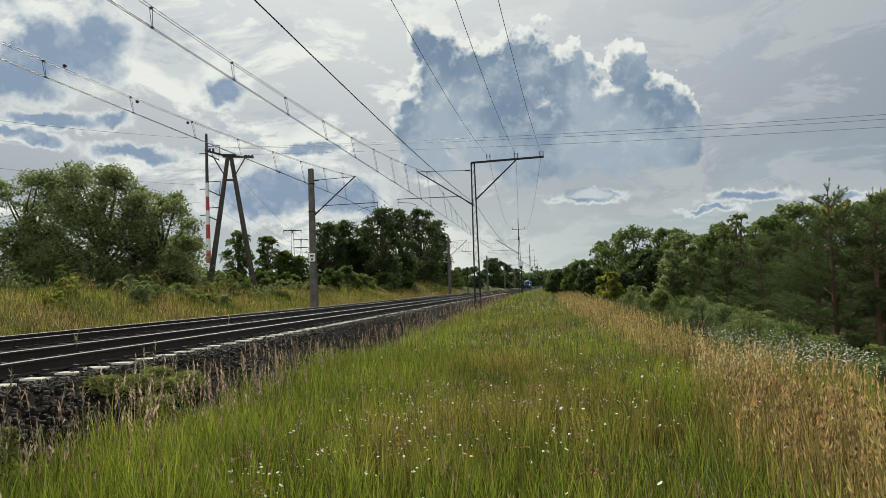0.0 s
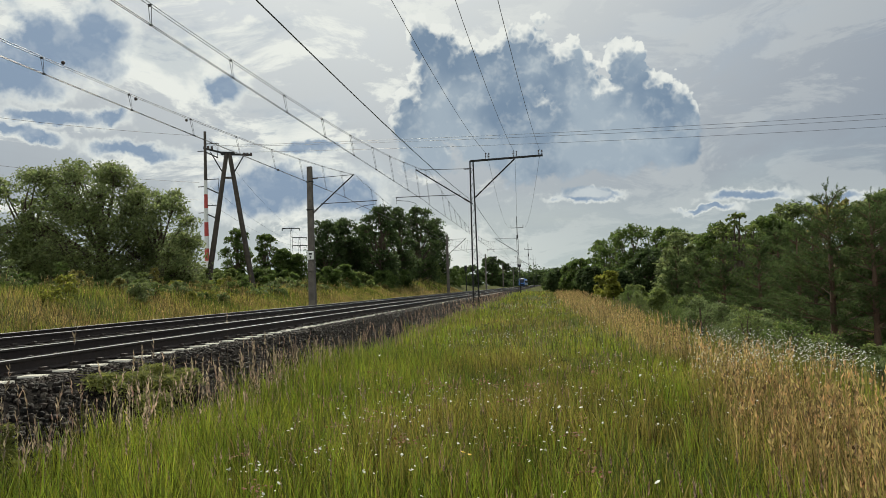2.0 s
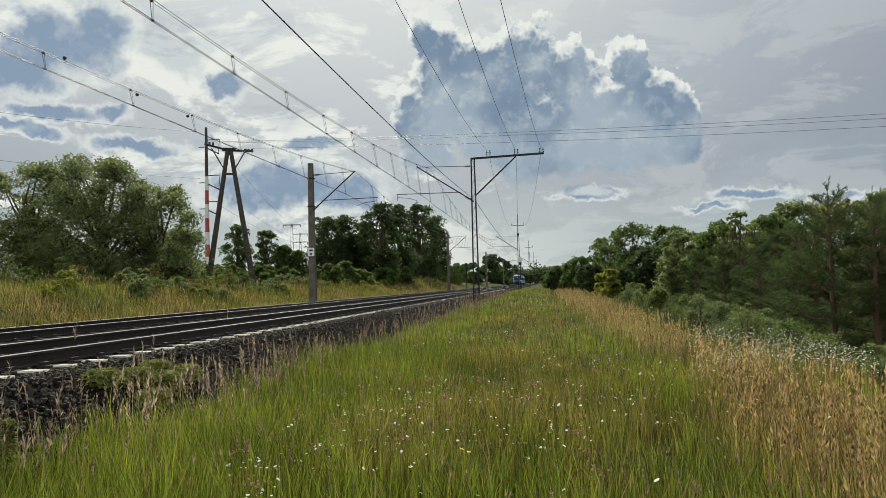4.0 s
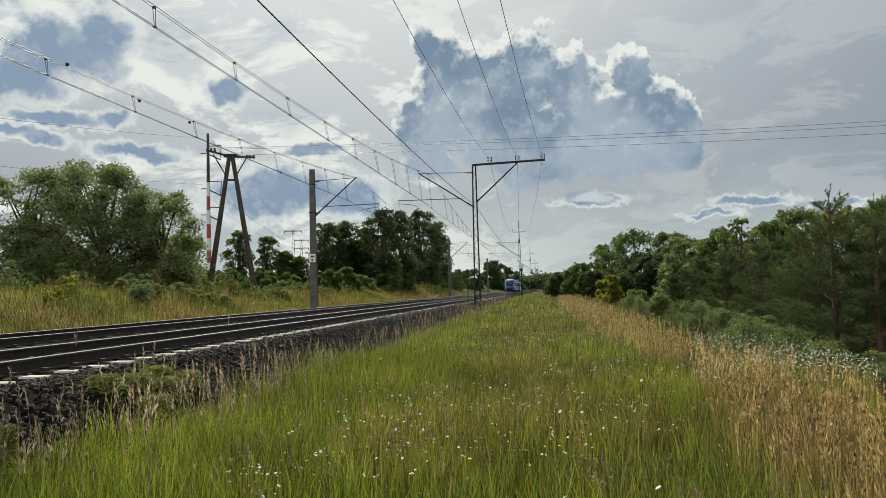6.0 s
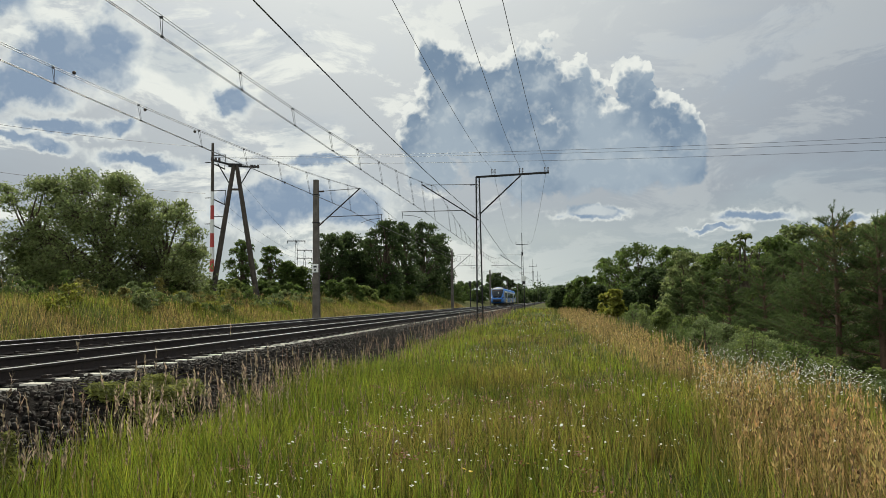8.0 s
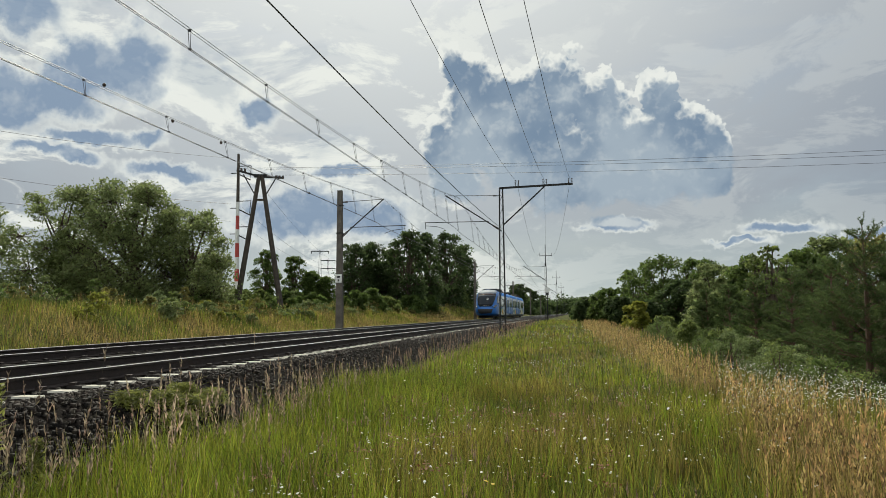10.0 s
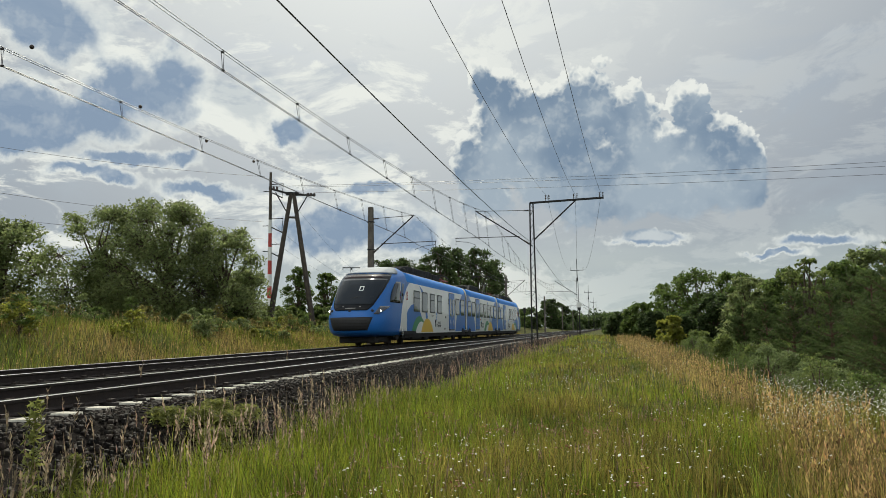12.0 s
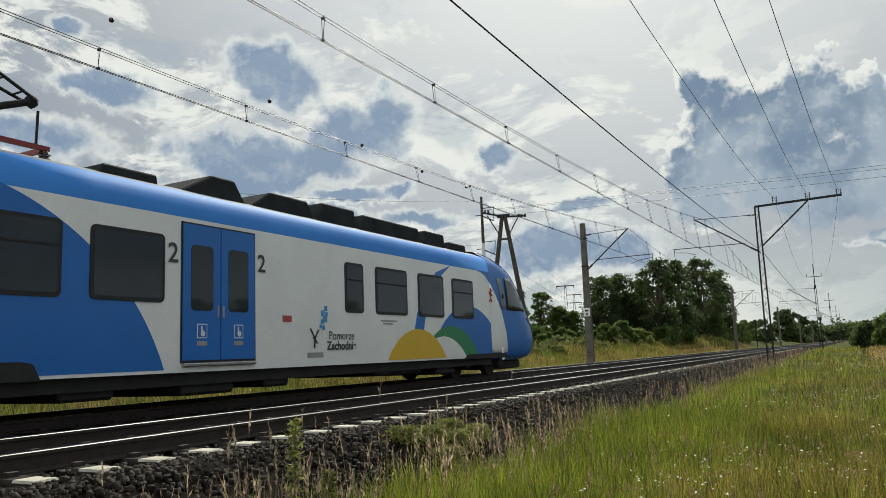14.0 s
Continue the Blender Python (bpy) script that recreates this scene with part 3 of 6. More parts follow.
def banded_pole():
    ax, ay = spot(-25.02, 90.0)
    base = float(ground_z(ax, ay))
    top = 19.45
    m = thing("banded_pole", pose(ax, ay, 0), "tall slim pole with red and white bands and wire brackets", "power pole")
    cuts = [base - 0.5, 4.6, 6.0, 7.4, 9.0, 10.6, 12.2, 13.8, top]
    for k, (a, b) in enumerate(zip(cuts, cuts[1:])):
        bm = bmesh.new()
        rod(bm, (0, 0, a), (0, 0, b), 0.30 - 0.008 * a, 0.30 - 0.008 * b, seg=12)
        white = k % 2 == 0 and k < 7
        part("painted_section", bm, WHITE_PAINT if white else (RED_PAINT if k < 7 else TIMBER), m, "white band" if white else ("red band" if k < 7 else "dark bare top"))
    for z in (18.0, 13.9, 10.9):
        bm = bmesh.new()
        rod(bm, (-0.9, 0, z - 0.8), (0.1, 0, z - 0.8), 0.05)
        rod(bm, (0, 0, z), (1.6, 0, z), 0.05)
        rod(bm, (1.6, 0, z), (1.45, 0, z - 1.6), 0.035)
        rod(bm, (0.2, 0, z - 1.0), (1.5, 0, z - 1.65), 0.07)
        part("wire_bracket", bm, IRON, m)
    for z, zl in ((19.0, 19.4), (13.6, 15.6), (11.6, 12.6)):
        lx, ly = spot(-60.0, 90.0)
        tagged(wire("field_wire", sag((ax - 0.8, ay, z), (lx, ly, zl + 3.0), 1.3, 20), 0.018), "thin power line over the field", "power line", "power lines over the field")
        bx, by = spot(-17.0, 190.0)
        tagged(wire("field_wire", sag((ax + 0.5, ay, z - 0.4), (bx, by, 12.0), 2.0, 20), 0.016), "thin power line over the field", "power line", "power lines over the field")


banded_pole()


def far_pylon(az, dist, el, arms):
    x, y = spot(az, dist)
    top = 0.683 + dist * math.tan(radians(el))
    m = thing("distant_pylon", pose(x, y, 0, 0, 0, 20), "slim distant lattice pylon with crossarms", "pylon", "distant pylons")
    bm = bmesh.new()
    lattice_column(bm, -1.0, top, 1.3, 0.35, 1.3, 0.35, 1.3)
    part("lattice_column", bm, IRON, m)
    for k in range(arms):
        bm = bmesh.new()
        beam(bm, (-2.2, 0, top - 0.3 - 2.4 * k), (2.2, 0, top - 0.3 - 2.4 * k), 0.22, 0.22)
        for s in (-2.1, 0, 2.1):
            rod(bm, (s, 0, top - 0.3 - 2.4 * k), (s, 0, top - 0.9 - 2.4 * k), 0.09, seg=6)
        part("crossarm", bm, IRON, m)


far_pylon(-19.0, 190.0, 4.85, 1)
far_pylon(-18.4, 230.0, 4.15, 2)


def signal(x, y, top, disc):
    m = thing("line_side_signal", pose(x, y, 0), "slim dark signal post with a round pale shield beside the track" if disc else "slim dark marker post beside the track", "signal post", "signal posts")
    bm = bmesh.new()
    rod(bm, (0, 0, -0.7), (0, 0, top), 0.09, 0.07, seg=8)
    part("post", bm, IRON, m)
    bm = bmesh.new()
    if disc:
        rod(bm, (0, -0.36, top - 0.4), (0, -0.31, top - 0.4), 0.40, seg=20)
        part("shield", bm, SIGN_WHITE, m, "round white shield")
        bm = bmesh.new()
        box(bm, (-0.22, -0.3, top - 1.2), (0.22, -0.21, top - 0.1), 0.04)
        part("lamp_case", bm, BLACK_BAR, m)
    else:
        box(bm, (-0.22, -0.12, top - 0.9), (0.22, 0.12, top), 0.04)
        part("lamp_case", bm, BLACK_BAR, m)


signal(-3.75, 112.0, 4.5, True)
signal(-13.4, 128.0, 4.3, False)

# ---------------------------------------------------------------- trees and bushes
BARK = mat("brown_bark", (0.085, 0.062, 0.045), 0.9, var=0.4, scale=4.0, fine=30.0, bump=0.6)
PINE_BARK = mat("reddish_pine_bark", (0.11, 0.065, 0.042), 0.9, var=0.4, scale=4.0, fine=30.0, bump=0.6)


def leaf_mat(name, col, var=0.3):
    return mat(name, col, 0.55, var=var, scale=0.5, fine=3.0, island=0.35, through_light=0.64, spec=0.25)


LEAF_MAPLE = leaf_mat("mid_green_leaves", (0.20, 0.24, 0.095))
LEAF_DARK = leaf_mat("dark_green_leaves", (0.075, 0.108, 0.040))
LEAF_OAK = leaf_mat("deep_green_leaves", (0.105, 0.150, 0.040))
LEAF_BIRCH = leaf_mat("birch_leaves", (0.16, 0.20, 0.06))
LEAF_YELLOW = leaf_mat("yellow_green_leaves", (0.24, 0.25, 0.045))
LEAF_WILLOW = leaf_mat("silvery_willow_leaves", (0.17, 0.215, 0.085))
LEAF_BROWN = leaf_mat("bronzed_leaves", (0.20, 0.185, 0.058))
NEEDLES = leaf_mat("pine_needles", (0.082, 0.118, 0.040))


def leaf_quads(centres, size, r, long=1.5, flat=0.0):
    """Diamond leaves turned at random, or lying the flatter the larger flat is; returns verts and faces."""
    n = len(centres)
    up = r.normal(size=(n, 3)) + np.array((0.0, 0.0, flat))
    up /= np.linalg.norm(up, axis=1)[:, None]
    a = np.cross(up, r.normal(size=(n, 3)))
    a /= np.linalg.norm(a, axis=1)[:, None] + 1e-9
    b = np.cross(up, a)
    s = size * r.uniform(0.6, 1.3, (n, 1))
    v = np.stack([centres - a * s * long * 0.5, centres + b * s * 0.36, centres + a * s * long * 0.5, centres - b * s * 0.36], 1).reshape(-1, 3)
    return v, np.arange(4 * n).reshape(n, 4)


def sticks(a, b, ra, rb):
    """Three-sided tapering twigs from a to b; returns verts and quads."""
    a, b = np.asarray(a, dtype=float), np.asarray(b, dtype=float)
    n = len(a)
    ra, rb = np.broadcast_to(ra, n)[:, None], np.broadcast_to(rb, n)[:, None]
    d = b - a
    d /= np.linalg.norm(d, axis=1)[:, None] + 1e-9
    s = np.cross(d, np.where(np.abs(d[:, 2:]) > 0.9, np.array((1.0, 0, 0)), np.array((0, 0, 1.0))))
    s /= np.linalg.norm(s, axis=1)[:, None] + 1e-9
    t = np.cross(d, s)
    ring = [(math.cos(q), math.sin(q)) for q in (0.0, 2.0944, 4.1888)]
    v = np.stack([a + (s * c + t * e) * ra for c, e in ring] + [b + (s * c + t * e) * rb for c, e in ring], 1).reshape(-1, 3)
    f = np.array([(0, 1, 4, 3), (1, 2, 5, 4), (2, 0, 3, 5)])
    return v, (f[None] + 6 * np.arange(n)[:, None, None]).reshape(-1, 4)


def crown_sprays(blobs, leaves, r, per=28, loose=0.30):
    """Leaf places in sprays at the twig ends of every bough; returns leaf places, twig roots and twig tips."""
    blobs = np.array(blobs)
    vol = blobs[:, 3] ** 2
    counts = np.maximum(4, (leaves / per * vol / vol.sum()).astype(int))
    which = np.repeat(np.arange(len(blobs)), counts)
    c, rad = blobs[which, :3], blobs[which, 3:]
    heart = blobs[:, :3].mean(0)
    out = c - heart
    out /= np.linalg.norm(out, axis=1)[:, None] + 0.5
    d = r.normal(size=c.shape) + 0.9 * out + np.array((0, 0, 0.25))
    d /= np.linalg.norm(d, axis=1)[:, None]
    tip = c + d * rad * r.uniform(0.5, 1.05, (len(c), 1)) * np.array((1, 1, 0.85))
    wide = rad * loose * r.uniform(0.6, 1.35, (len(c), 1))
    n = r.integers(int(per * 0.5), int(per * 1.5) + 1, len(c))
    k = np.repeat(np.arange(len(c)), n)
    off = np.clip(r.normal(size=(len(k), 3)), -1.5, 1.5) * wide[k] * np.array((1, 1, 0.5))
    off[:, 2] -= 0.25 * (off[:, 0] ** 2 + off[:, 1] ** 2) / (wide[k, 0] + 1e-6)
    return tip[k] + off, c, tip


def tree(x, y, height, blobs, leaves, size, leafmat, label, group, seed, trunk=0.2, name="tree", bark=BARK, category="tree", loose=0.30):
    """blobs: bough centres relative to the foot."""
    r = np.random.default_rng(seed)
    z = float(ground_z(x, y))
    t = thing(name, pose(x, y, z - 0.05), label, category, group)
    bm = bmesh.new()
    top = height * 0.72
    prev = Vector((0, 0, -0.2))
    for k in range(1, 5):
        nxt = Vector((r.normal(0, 0.02 * height), r.normal(0, 0.02 * height), top * k / 4))
        rod(bm, prev, nxt, trunk * (1.05 - 0.22 * (k - 1)), trunk * (1.05 - 0.22 * k), seg=7)
        prev = nxt
    part("trunk", bm, bark, t)
    places, root, tip = crown_sprays(blobs, leaves, r, loose=loose)
    b = np.array(blobs)
    knee = b[:, :3] * np.array((0.45, 0.45, 0.72)) + r.normal(size=(len(b), 3)) * 0.02 * height
    foot = np.stack([0 * b[:, 0], 0 * b[:, 0], np.clip(b[:, 2] * 0.42, 0.15, top)], 1)
    limbs = [sticks(foot, knee, trunk * 0.42, trunk * 0.27), sticks(knee, b[:, :3], trunk * 0.27, trunk * 0.12), sticks(root, tip, trunk * 0.09, trunk * 0.03)]
    part("bough_structure", soup("bough_structure", *join(limbs), bark), None, t)
    v, f = leaf_quads(places, size, r, flat=0.9)
    part("crown", soup("crown", v, f, leafmat), None, t)
    return t


def join(parts):
    vs, fs, off = [], [], 0
    for v, f in parts:
        vs.append(v)
        fs.append(f + off)
        off += len(v)
    return np.concatenate(vs), np.concatenate(fs)


def round_blobs(r, width, z0, z1, n, rad):
    """Boughs heaped evenly inside an egg of that width between two heights."""
    out = []
    turn = r.uniform(0, 6.28)
    for k in range(n):
        u = (k + 0.5) / n
        z = z0 + (z1 - z0) * u
        w = width * math.sqrt(max(0.05, 1 - (2 * u - 0.85) ** 2 * 0.75)) * 0.5
        a = turn + 2.4 * k + r.normal(0, 0.25)
        rr = rad * r.uniform(0.7, 1.25) * (1.18 - 0.5 * u)
        q = max(0.0, w - 0.55 * rr) * math.sqrt((k * 0.618 + 0.3) % 1.0)
        out.append((q * math.cos(a), q * math.sin(a), min(z, z1 - rr * r.uniform(0.75, 1.0)), rr))
    return out


def clear_of_line(az, dist, width):
    """Moves a plant farther out where it would stand on the railway."""
    x = spot(az, dist)[0]
    if -17 - width / 2 < x < -4.5 and az < -1.5:
        for _ in range(6):
            far = (17 + width / 2) / -math.sin(radians(az))
            width, dist = width * far / dist, far
    return dist, width


def broadleaf(az, dist, top_el, width, leafmat, label, group, seed, leaves=9000, size=0.3, low=0.08, n=16, rad=None, name="tree"):
    r = np.random.default_rng(seed + 100)
    far, width = clear_of_line(az, dist, width)
    size, dist, rad = size * far / dist, far, rad and rad * far / dist
    x, y = spot(az, dist)
    z = float(ground_z(x, y))
    h = 0.683 + dist * math.tan(radians(top_el)) - z
    blobs = round_blobs(r, width, h * low + 0.5, h, n, rad or max(0.5, min(width, h) * 0.2))
    return tree(x, y, h, blobs, leaves, size, leafmat, label, group, seed, trunk=0.03 * h + 0.04, name=name)


def bush(az, dist, top_el, width, leafmat, label, group, seed, leaves=2500, size=0.2):
    r = np.random.default_rng(seed + 300)
    far, width = clear_of_line(az, dist, width)
    size, dist = size * far / dist, far
    x, y = spot(az, dist)
    z = float(ground_z(x, y))
    h = max(0.6, 0.683 + dist * math.tan(radians(top_el)) - z)
    blobs = round_blobs(r, width, 0.1 * h, h, 9, max(0.25, min(width, h) * 0.26))
    return tree(x, y, h * 0.8, blobs, leaves, size, leafmat, label, group, seed, trunk=0.03 + 0.012 * h, name="bush", category="bush")


# the great maple clump across the line
G = "trees across the line"
BIG = "broad leafy green tree standing behind the far bank"
broadleaf(-32.0, 58, 9.45, 11.6, LEAF_MAPLE, BIG, G, 1, 42000, 0.155, 0.02, 40, 1.55)
broadleaf(-36.4, 60, 8.9, 7.6, LEAF_MAPLE, BIG, G, 2, 19000, 0.16, 0.02, 17, 1.5)
broadleaf(-28.2, 57, 7.7, 6.4, LEAF_MAPLE, BIG, G, 3, 15000, 0.15, 0.02, 17, 1.3)
broadleaf(-26.7, 60, 4.6, 3.2, LEAF_MAPLE, BIG, G, 4, 7000, 0.18, 0.02, 14, 1.1)
broadleaf(-42.4, 62, 7.8, 6.2, LEAF_MAPLE, BIG, G, 5, 14000, 0.21, 0.02, 20, 1.6)
broadleaf(-48.5, 62, 8.4, 8.0, LEAF_MAPLE, BIG, G, 6, 14000, 0.22, 0.02, 20, 1.8)
# small pair by the power pole
for k, (az, el, w) in enumerate(((-22.9, 4.9, 4.4), (-20.9, 4.4, 4.0), (-19.6, 3.3, 3.4), (-18.6, 2.9, 3.0))):
    broadleaf(az, 105, el, w, LEAF_OAK, "young green tree standing across the field", G, 20 + k, 11000, 0.20, 0.0, 26, 0.9)
# dark grove
DARK = "dark green tree in a dense grove behind the bank"
for k, (az, el, w) in enumerate(((-16.6, 5.4, 5.0), (-15.2, 5.5, 4.6), (-13.6, 5.0, 4.2), (-12.3, 6.4, 5.6), (-11.0, 6.2, 5.2), (-9.6, 6.25, 5.6), (-8.4, 5.2, 4.2), (-14.4, 4.1, 4.2))):
    broadleaf(az, 92 + 3 * (k % 3), el, w, LEAF_DARK, DARK, "trees of the dark grove", 30 + k, 15000, 0.20, 0.0, 26, 1.2)
# low scrub on the far bank
BANK = "low green bush growing on the grassy bank"
for k, (az, d, el, w) in enumerate(((-23.5, 66, 1.9, 4.0), (-21.4, 62, 1.9, 3.6), (-19.8, 58, 1.7, 3.4), (-24.6, 62, 1.6, 2.6), (-16.4, 64, 1.9, 2.8), (-15.0, 66, 2.1, 2.4), (-13.9, 60, 1.4, 2.6), (-12.4, 64, 1.5, 2.4),
                                    (-11.2, 74, 1.5, 3.4), (-8.3, 96, 1.9, 3.4), (-7.0, 125, 1.5, 4.0), (-6.2, 150, 1.4, 4.0), (-8.6, 72, 0.9, 2.4), (-27.0, 58, 2.0, 3.0))):
    bush(az, d, el, w, LEAF_OAK if k % 3 else LEAF_BIRCH, BANK, "bushes on the far bank", 60 + k, 5000, 0.16)
for k, (az, d, el, w, lm) in enumerate(((-10.4, 60, 0.75, 4.4, LEAF_BROWN), (-9.0, 62, 0.95, 4.6, LEAF_BROWN), (-13.3, 54, 0.55, 3.4, LEAF_BROWN), (-18.3, 52, 0.7, 2.6, LEAF_BROWN), (-30.8, 46, 1.6, 2.0, LEAF_WILLOW))):
    bush(az, d, el, w, lm, "tawny overgrown shrub on the grassy bank", "shrubs on the far bank", 80 + k, 5000, 0.12)
# distant trees along the line
for k, (az, d, el, w) in enumerate(((-4.0, 200, 2.2, 8.0), (-3.2, 260, 1.9, 8.0), (-5.5, 210, 1.6, 6.5), (-2.5, 330, 1.35, 12.0), (-6.6, 190, 1.6, 6.0))):
    broadleaf(az, d, el, w, LEAF_DARK, "distant dark tree beside the line", "distant trees beside the line", 100 + k, 4000, 0.6, 0.0, 12)
# right-hand wood
RW = "trees of the wood beside the meadow"
for k, (az, d, el, w, lm) in enumerate(((6.3, 78, 4.15, 7.4, LEAF_OAK), (4.4, 82, 3.2, 6.0, LEAF_OAK), (8.6, 74, 3.9, 5.4, LEAF_OAK), (2.6, 88, 1.9, 5.0, LEAF_OAK), (1.1, 110, 1.2, 5.4, LEAF_DARK), (9.9, 62, 3.6, 4.6, LEAF_MAPLE), (11.4, 56, 3.3, 3.8, LEAF_MAPLE), (7.3, 66, 2.4, 4.0, LEAF_DARK), (3.6, 70, 1.2, 3.6, LEAF_DARK), (5.4, 60, 0.9, 2.6, LEAF_DARK))):
    broadleaf(az, d, el, w, lm, "dense green tree at the edge of the meadow", RW, 120 + k, 12000, 0.19, 0.0, 20)
for k, (az, d, el, w) in enumerate(((15.8, 46, 4.3, 4.2), (17.2, 50, 5.0, 5.0), (20.4, 48, 5.2, 5.2), (22.6, 46, 5.4, 5.2), (25.4, 46, 5.9, 5.4), (28.5, 44, 6.0, 5.4), (12.6, 54, 3.9, 4.2))):
    broadleaf(az, d, el, w, LEAF_BROWN if k == 2 else (LEAF_MAPLE if k % 2 else LEAF_OAK), "tall mixed tree with yellowing leaves in the wood", RW, 150 + k, 12000, 0.16, 0.0, 20, 1.0)
for k, (az, d, el, w) in enumerate(((13.6, 33, 4.75, 1.5), (12.9, 34, 4.1, 1.3), (14.6, 36, 3.9, 1.5))):
    broadleaf(az, d, el, w, LEAF_BIRCH, "slender young birch with thin drooping leaves", RW, 170 + k, 4200, 0.085, 0.1, 22, 0.42)
bush(4.9, 58, 0.95, 1.7, LEAF_YELLOW, "yellow-green bush lit by the sun", "bushes beside the meadow", 180, 3000, 0.17)
bush(4.2, 60, 0.6, 1.6, LEAF_YELLOW, "yellow-green bush lit by the sun", "bushes beside the meadow", 181, 2500, 0.17)
for k, (az, d, el, w) in enumerate(((14.0, 19, -2.0, 1.7), (15.4, 18.5, -2.6, 1.3), (12.4, 24, -1.6, 1.6), (17.0, 17, -3.4, 1.0), (10.6, 32, -1.0, 1.8), (8.4, 40, -0.5, 2.0), (6.6, 48, -0.2, 2.0), (21.5, 15, -4.4, 1.0))):
    bush(az, d, el, w, LEAF_WILLOW if k < 4 else LEAF_BIRCH, "grey-green willow bush at the edge of the meadow", "bushes beside the meadow", 190 + k, 5200, 0.05 if d < 30 else 0.09)


# weeds standing above the grass of the bank
br = np.random.default_rng(77)
BANK_LEAVES = (LEAF_BIRCH, LEAF_BROWN, LEAF_OAK, LEAF_YELLOW, LEAF_WILLOW, LEAF_BROWN, LEAF_MAPLE)
for k in range(150):
    bx, by = -15.6 - 11.0 * br.random() ** 0.9, 9 + 70 * br.random()
    d = math.hypot(bx, by)
    h = br.uniform(0.65, 1.25) * (1.5 if br.random() < 0.2 else 1.0) * np.interp(bx, (-20, -15.6), (1.0, 0.75))
    bush(math.degrees(math.atan2(bx, by)), d, math.degrees(math.atan((float(ground_z(bx, by)) + h - 0.683) / d)), br.uniform(0.5, 1.9), BANK_LEAVES[k % 7], "clump of tall weeds in the bank grass", "weed clumps on the bank", 600 + k, 1100, 0.075)
# scrub on the slope below the meadow's edge
for k in range(26):
    bx, by = br.uniform(3.7, 6.2), 8.5 + 40 * br.random() ** 1.2
    h = br.uniform(0.75, 1.5)
    d = math.hypot(bx, by)
    bush(math.degrees(math.atan2(bx, by)), d, math.degrees(math.atan((float(ground_z(bx, by)) + h - 0.683) / d)), br.uniform(0.8, 1.6), (LEAF_WILLOW, LEAF_BIRCH, LEAF_OAK)[k % 3], "grey-green scrub below the edge of the meadow", "scrub below the meadow", 700 + k, 3200, 0.036)


def pine(az, dist, top_el, width, seed, leafmat=NEEDLES, full=1.0):
    """A young pine: yearly whorls of upswept branches, side twigs, and brushes of needles along the twigs."""
    r = np.random.default_rng(seed)
    x, y = spot(az, dist)
    z = float(ground_z(x, y))
    h = 0.683 + dist * math.tan(radians(top_el)) - z
    t = thing("pine_tree", pose(x, y, z - 0.05), "young green pine with whorled branches beside the meadow", "pine", "pines beside the meadow")
    bm = bmesh.new()
    rod(bm, (0, 0, -0.2), (0.03, 0.02, h * 0.55), 0.022 * h, 0.012 * h, seg=7)
    rod(bm, (0.03, 0.02, h * 0.55), (0, 0, h), 0.012 * h, 0.006, seg=6)
    part("trunk", bm, PINE_BARK, t)
    a, b, thick_a, thick_b, brush = [], [], [], [], []
    z = 0.14 * h
    while z < h - 0.2:
        u = z / h
        reach = width * 0.5 * (1 - u) ** 0.8 * (0.7 + 0.3 * min(1, u * 4)) + 0.12
        turn = r.uniform(0, 6.28)
        for k in range(r.integers(5, 8)):
            ang = turn + 6.283 * k / 6 + r.normal(0, 0.25)
            L = reach * r.uniform(0.55, 1.2)
            rise = -0.05 + 0.75 * u + r.normal(0, 0.1)
            way = np.array((math.cos(ang), math.sin(ang), rise))
            s0 = np.array((0, 0, z + r.normal(0, 0.05)))
            mid = s0 + way * L * 0.55
            end = mid + (way + np.array((0, 0, 0.35))) * L * 0.45
            a += [s0, mid]
            b += [mid, end]
            thick_a += [0.016, 0.010]
            thick_b += [0.010, 0.004]
            brush.append((end - (end - mid) * 0.4, end, 1.0))
            side = np.array((-way[1], way[0], 0))
            m = max(3, int(L * 9 * full))
            for q in np.linspace(0.3, 0.95, m):
                p = s0 + (mid - s0) * q / 0.55 if q < 0.55 else mid + (end - mid) * (q - 0.55) / 0.45
                for sg in (-1, 1):
                    l = L * (0.18 + 0.34 * (1 - q)) * r.uniform(0.6, 1.25) + 0.06
                    e = p + (way * 0.75 + side * sg * r.uniform(0.5, 1.0) + np.array((0, 0, r.uniform(0.0, 0.4)))) * l
                    a.append(p)
                    b.append(e)
                    thick_a.append(0.006)
                    thick_b.append(0.003)
                    brush.append((p + (e - p) * 0.25, e, 1.0))
        z += (0.052 * h + 0.14) * r.uniform(0.8, 1.2)
    for k in range(5):
        e = np.array((0.07 * math.cos(k * 1.3), 0.07 * math.sin(k * 1.3), h + (0.22 if k == 0 else 0.08)))
        brush.append((np.array((0, 0, h - 0.12)), e, 0.55))
    part("branch_structure", soup("branch_structure", *sticks(a, b, np.array(thick_a), np.array(thick_b)), PINE_BARK), None, t)
    p0, p1 = np.array([q[0] for q in brush]), np.array([q[1] for q in brush])
    long = np.linalg.norm(p1 - p0, axis=1)
    n = np.clip((long * 150).astype(int) + 10, 12, 64)
    k = np.repeat(np.arange(len(brush)), n)
    c = p0[k] + (p1 - p0)[k] * r.random((len(k), 1))
    d = (p1 - p0)[k] / (long[k, None] + 1e-6) * 0.8 + r.normal(size=c.shape) * 0.62
    d /= np.linalg.norm(d, axis=1)[:, None]
    e = np.cross(d, r.normal(size=d.shape))
    e /= np.linalg.norm(e, axis=1)[:, None]
    L = r.uniform(0.06, 0.12, (len(c), 1)) * np.array([q[2] for q in brush])[k, None]
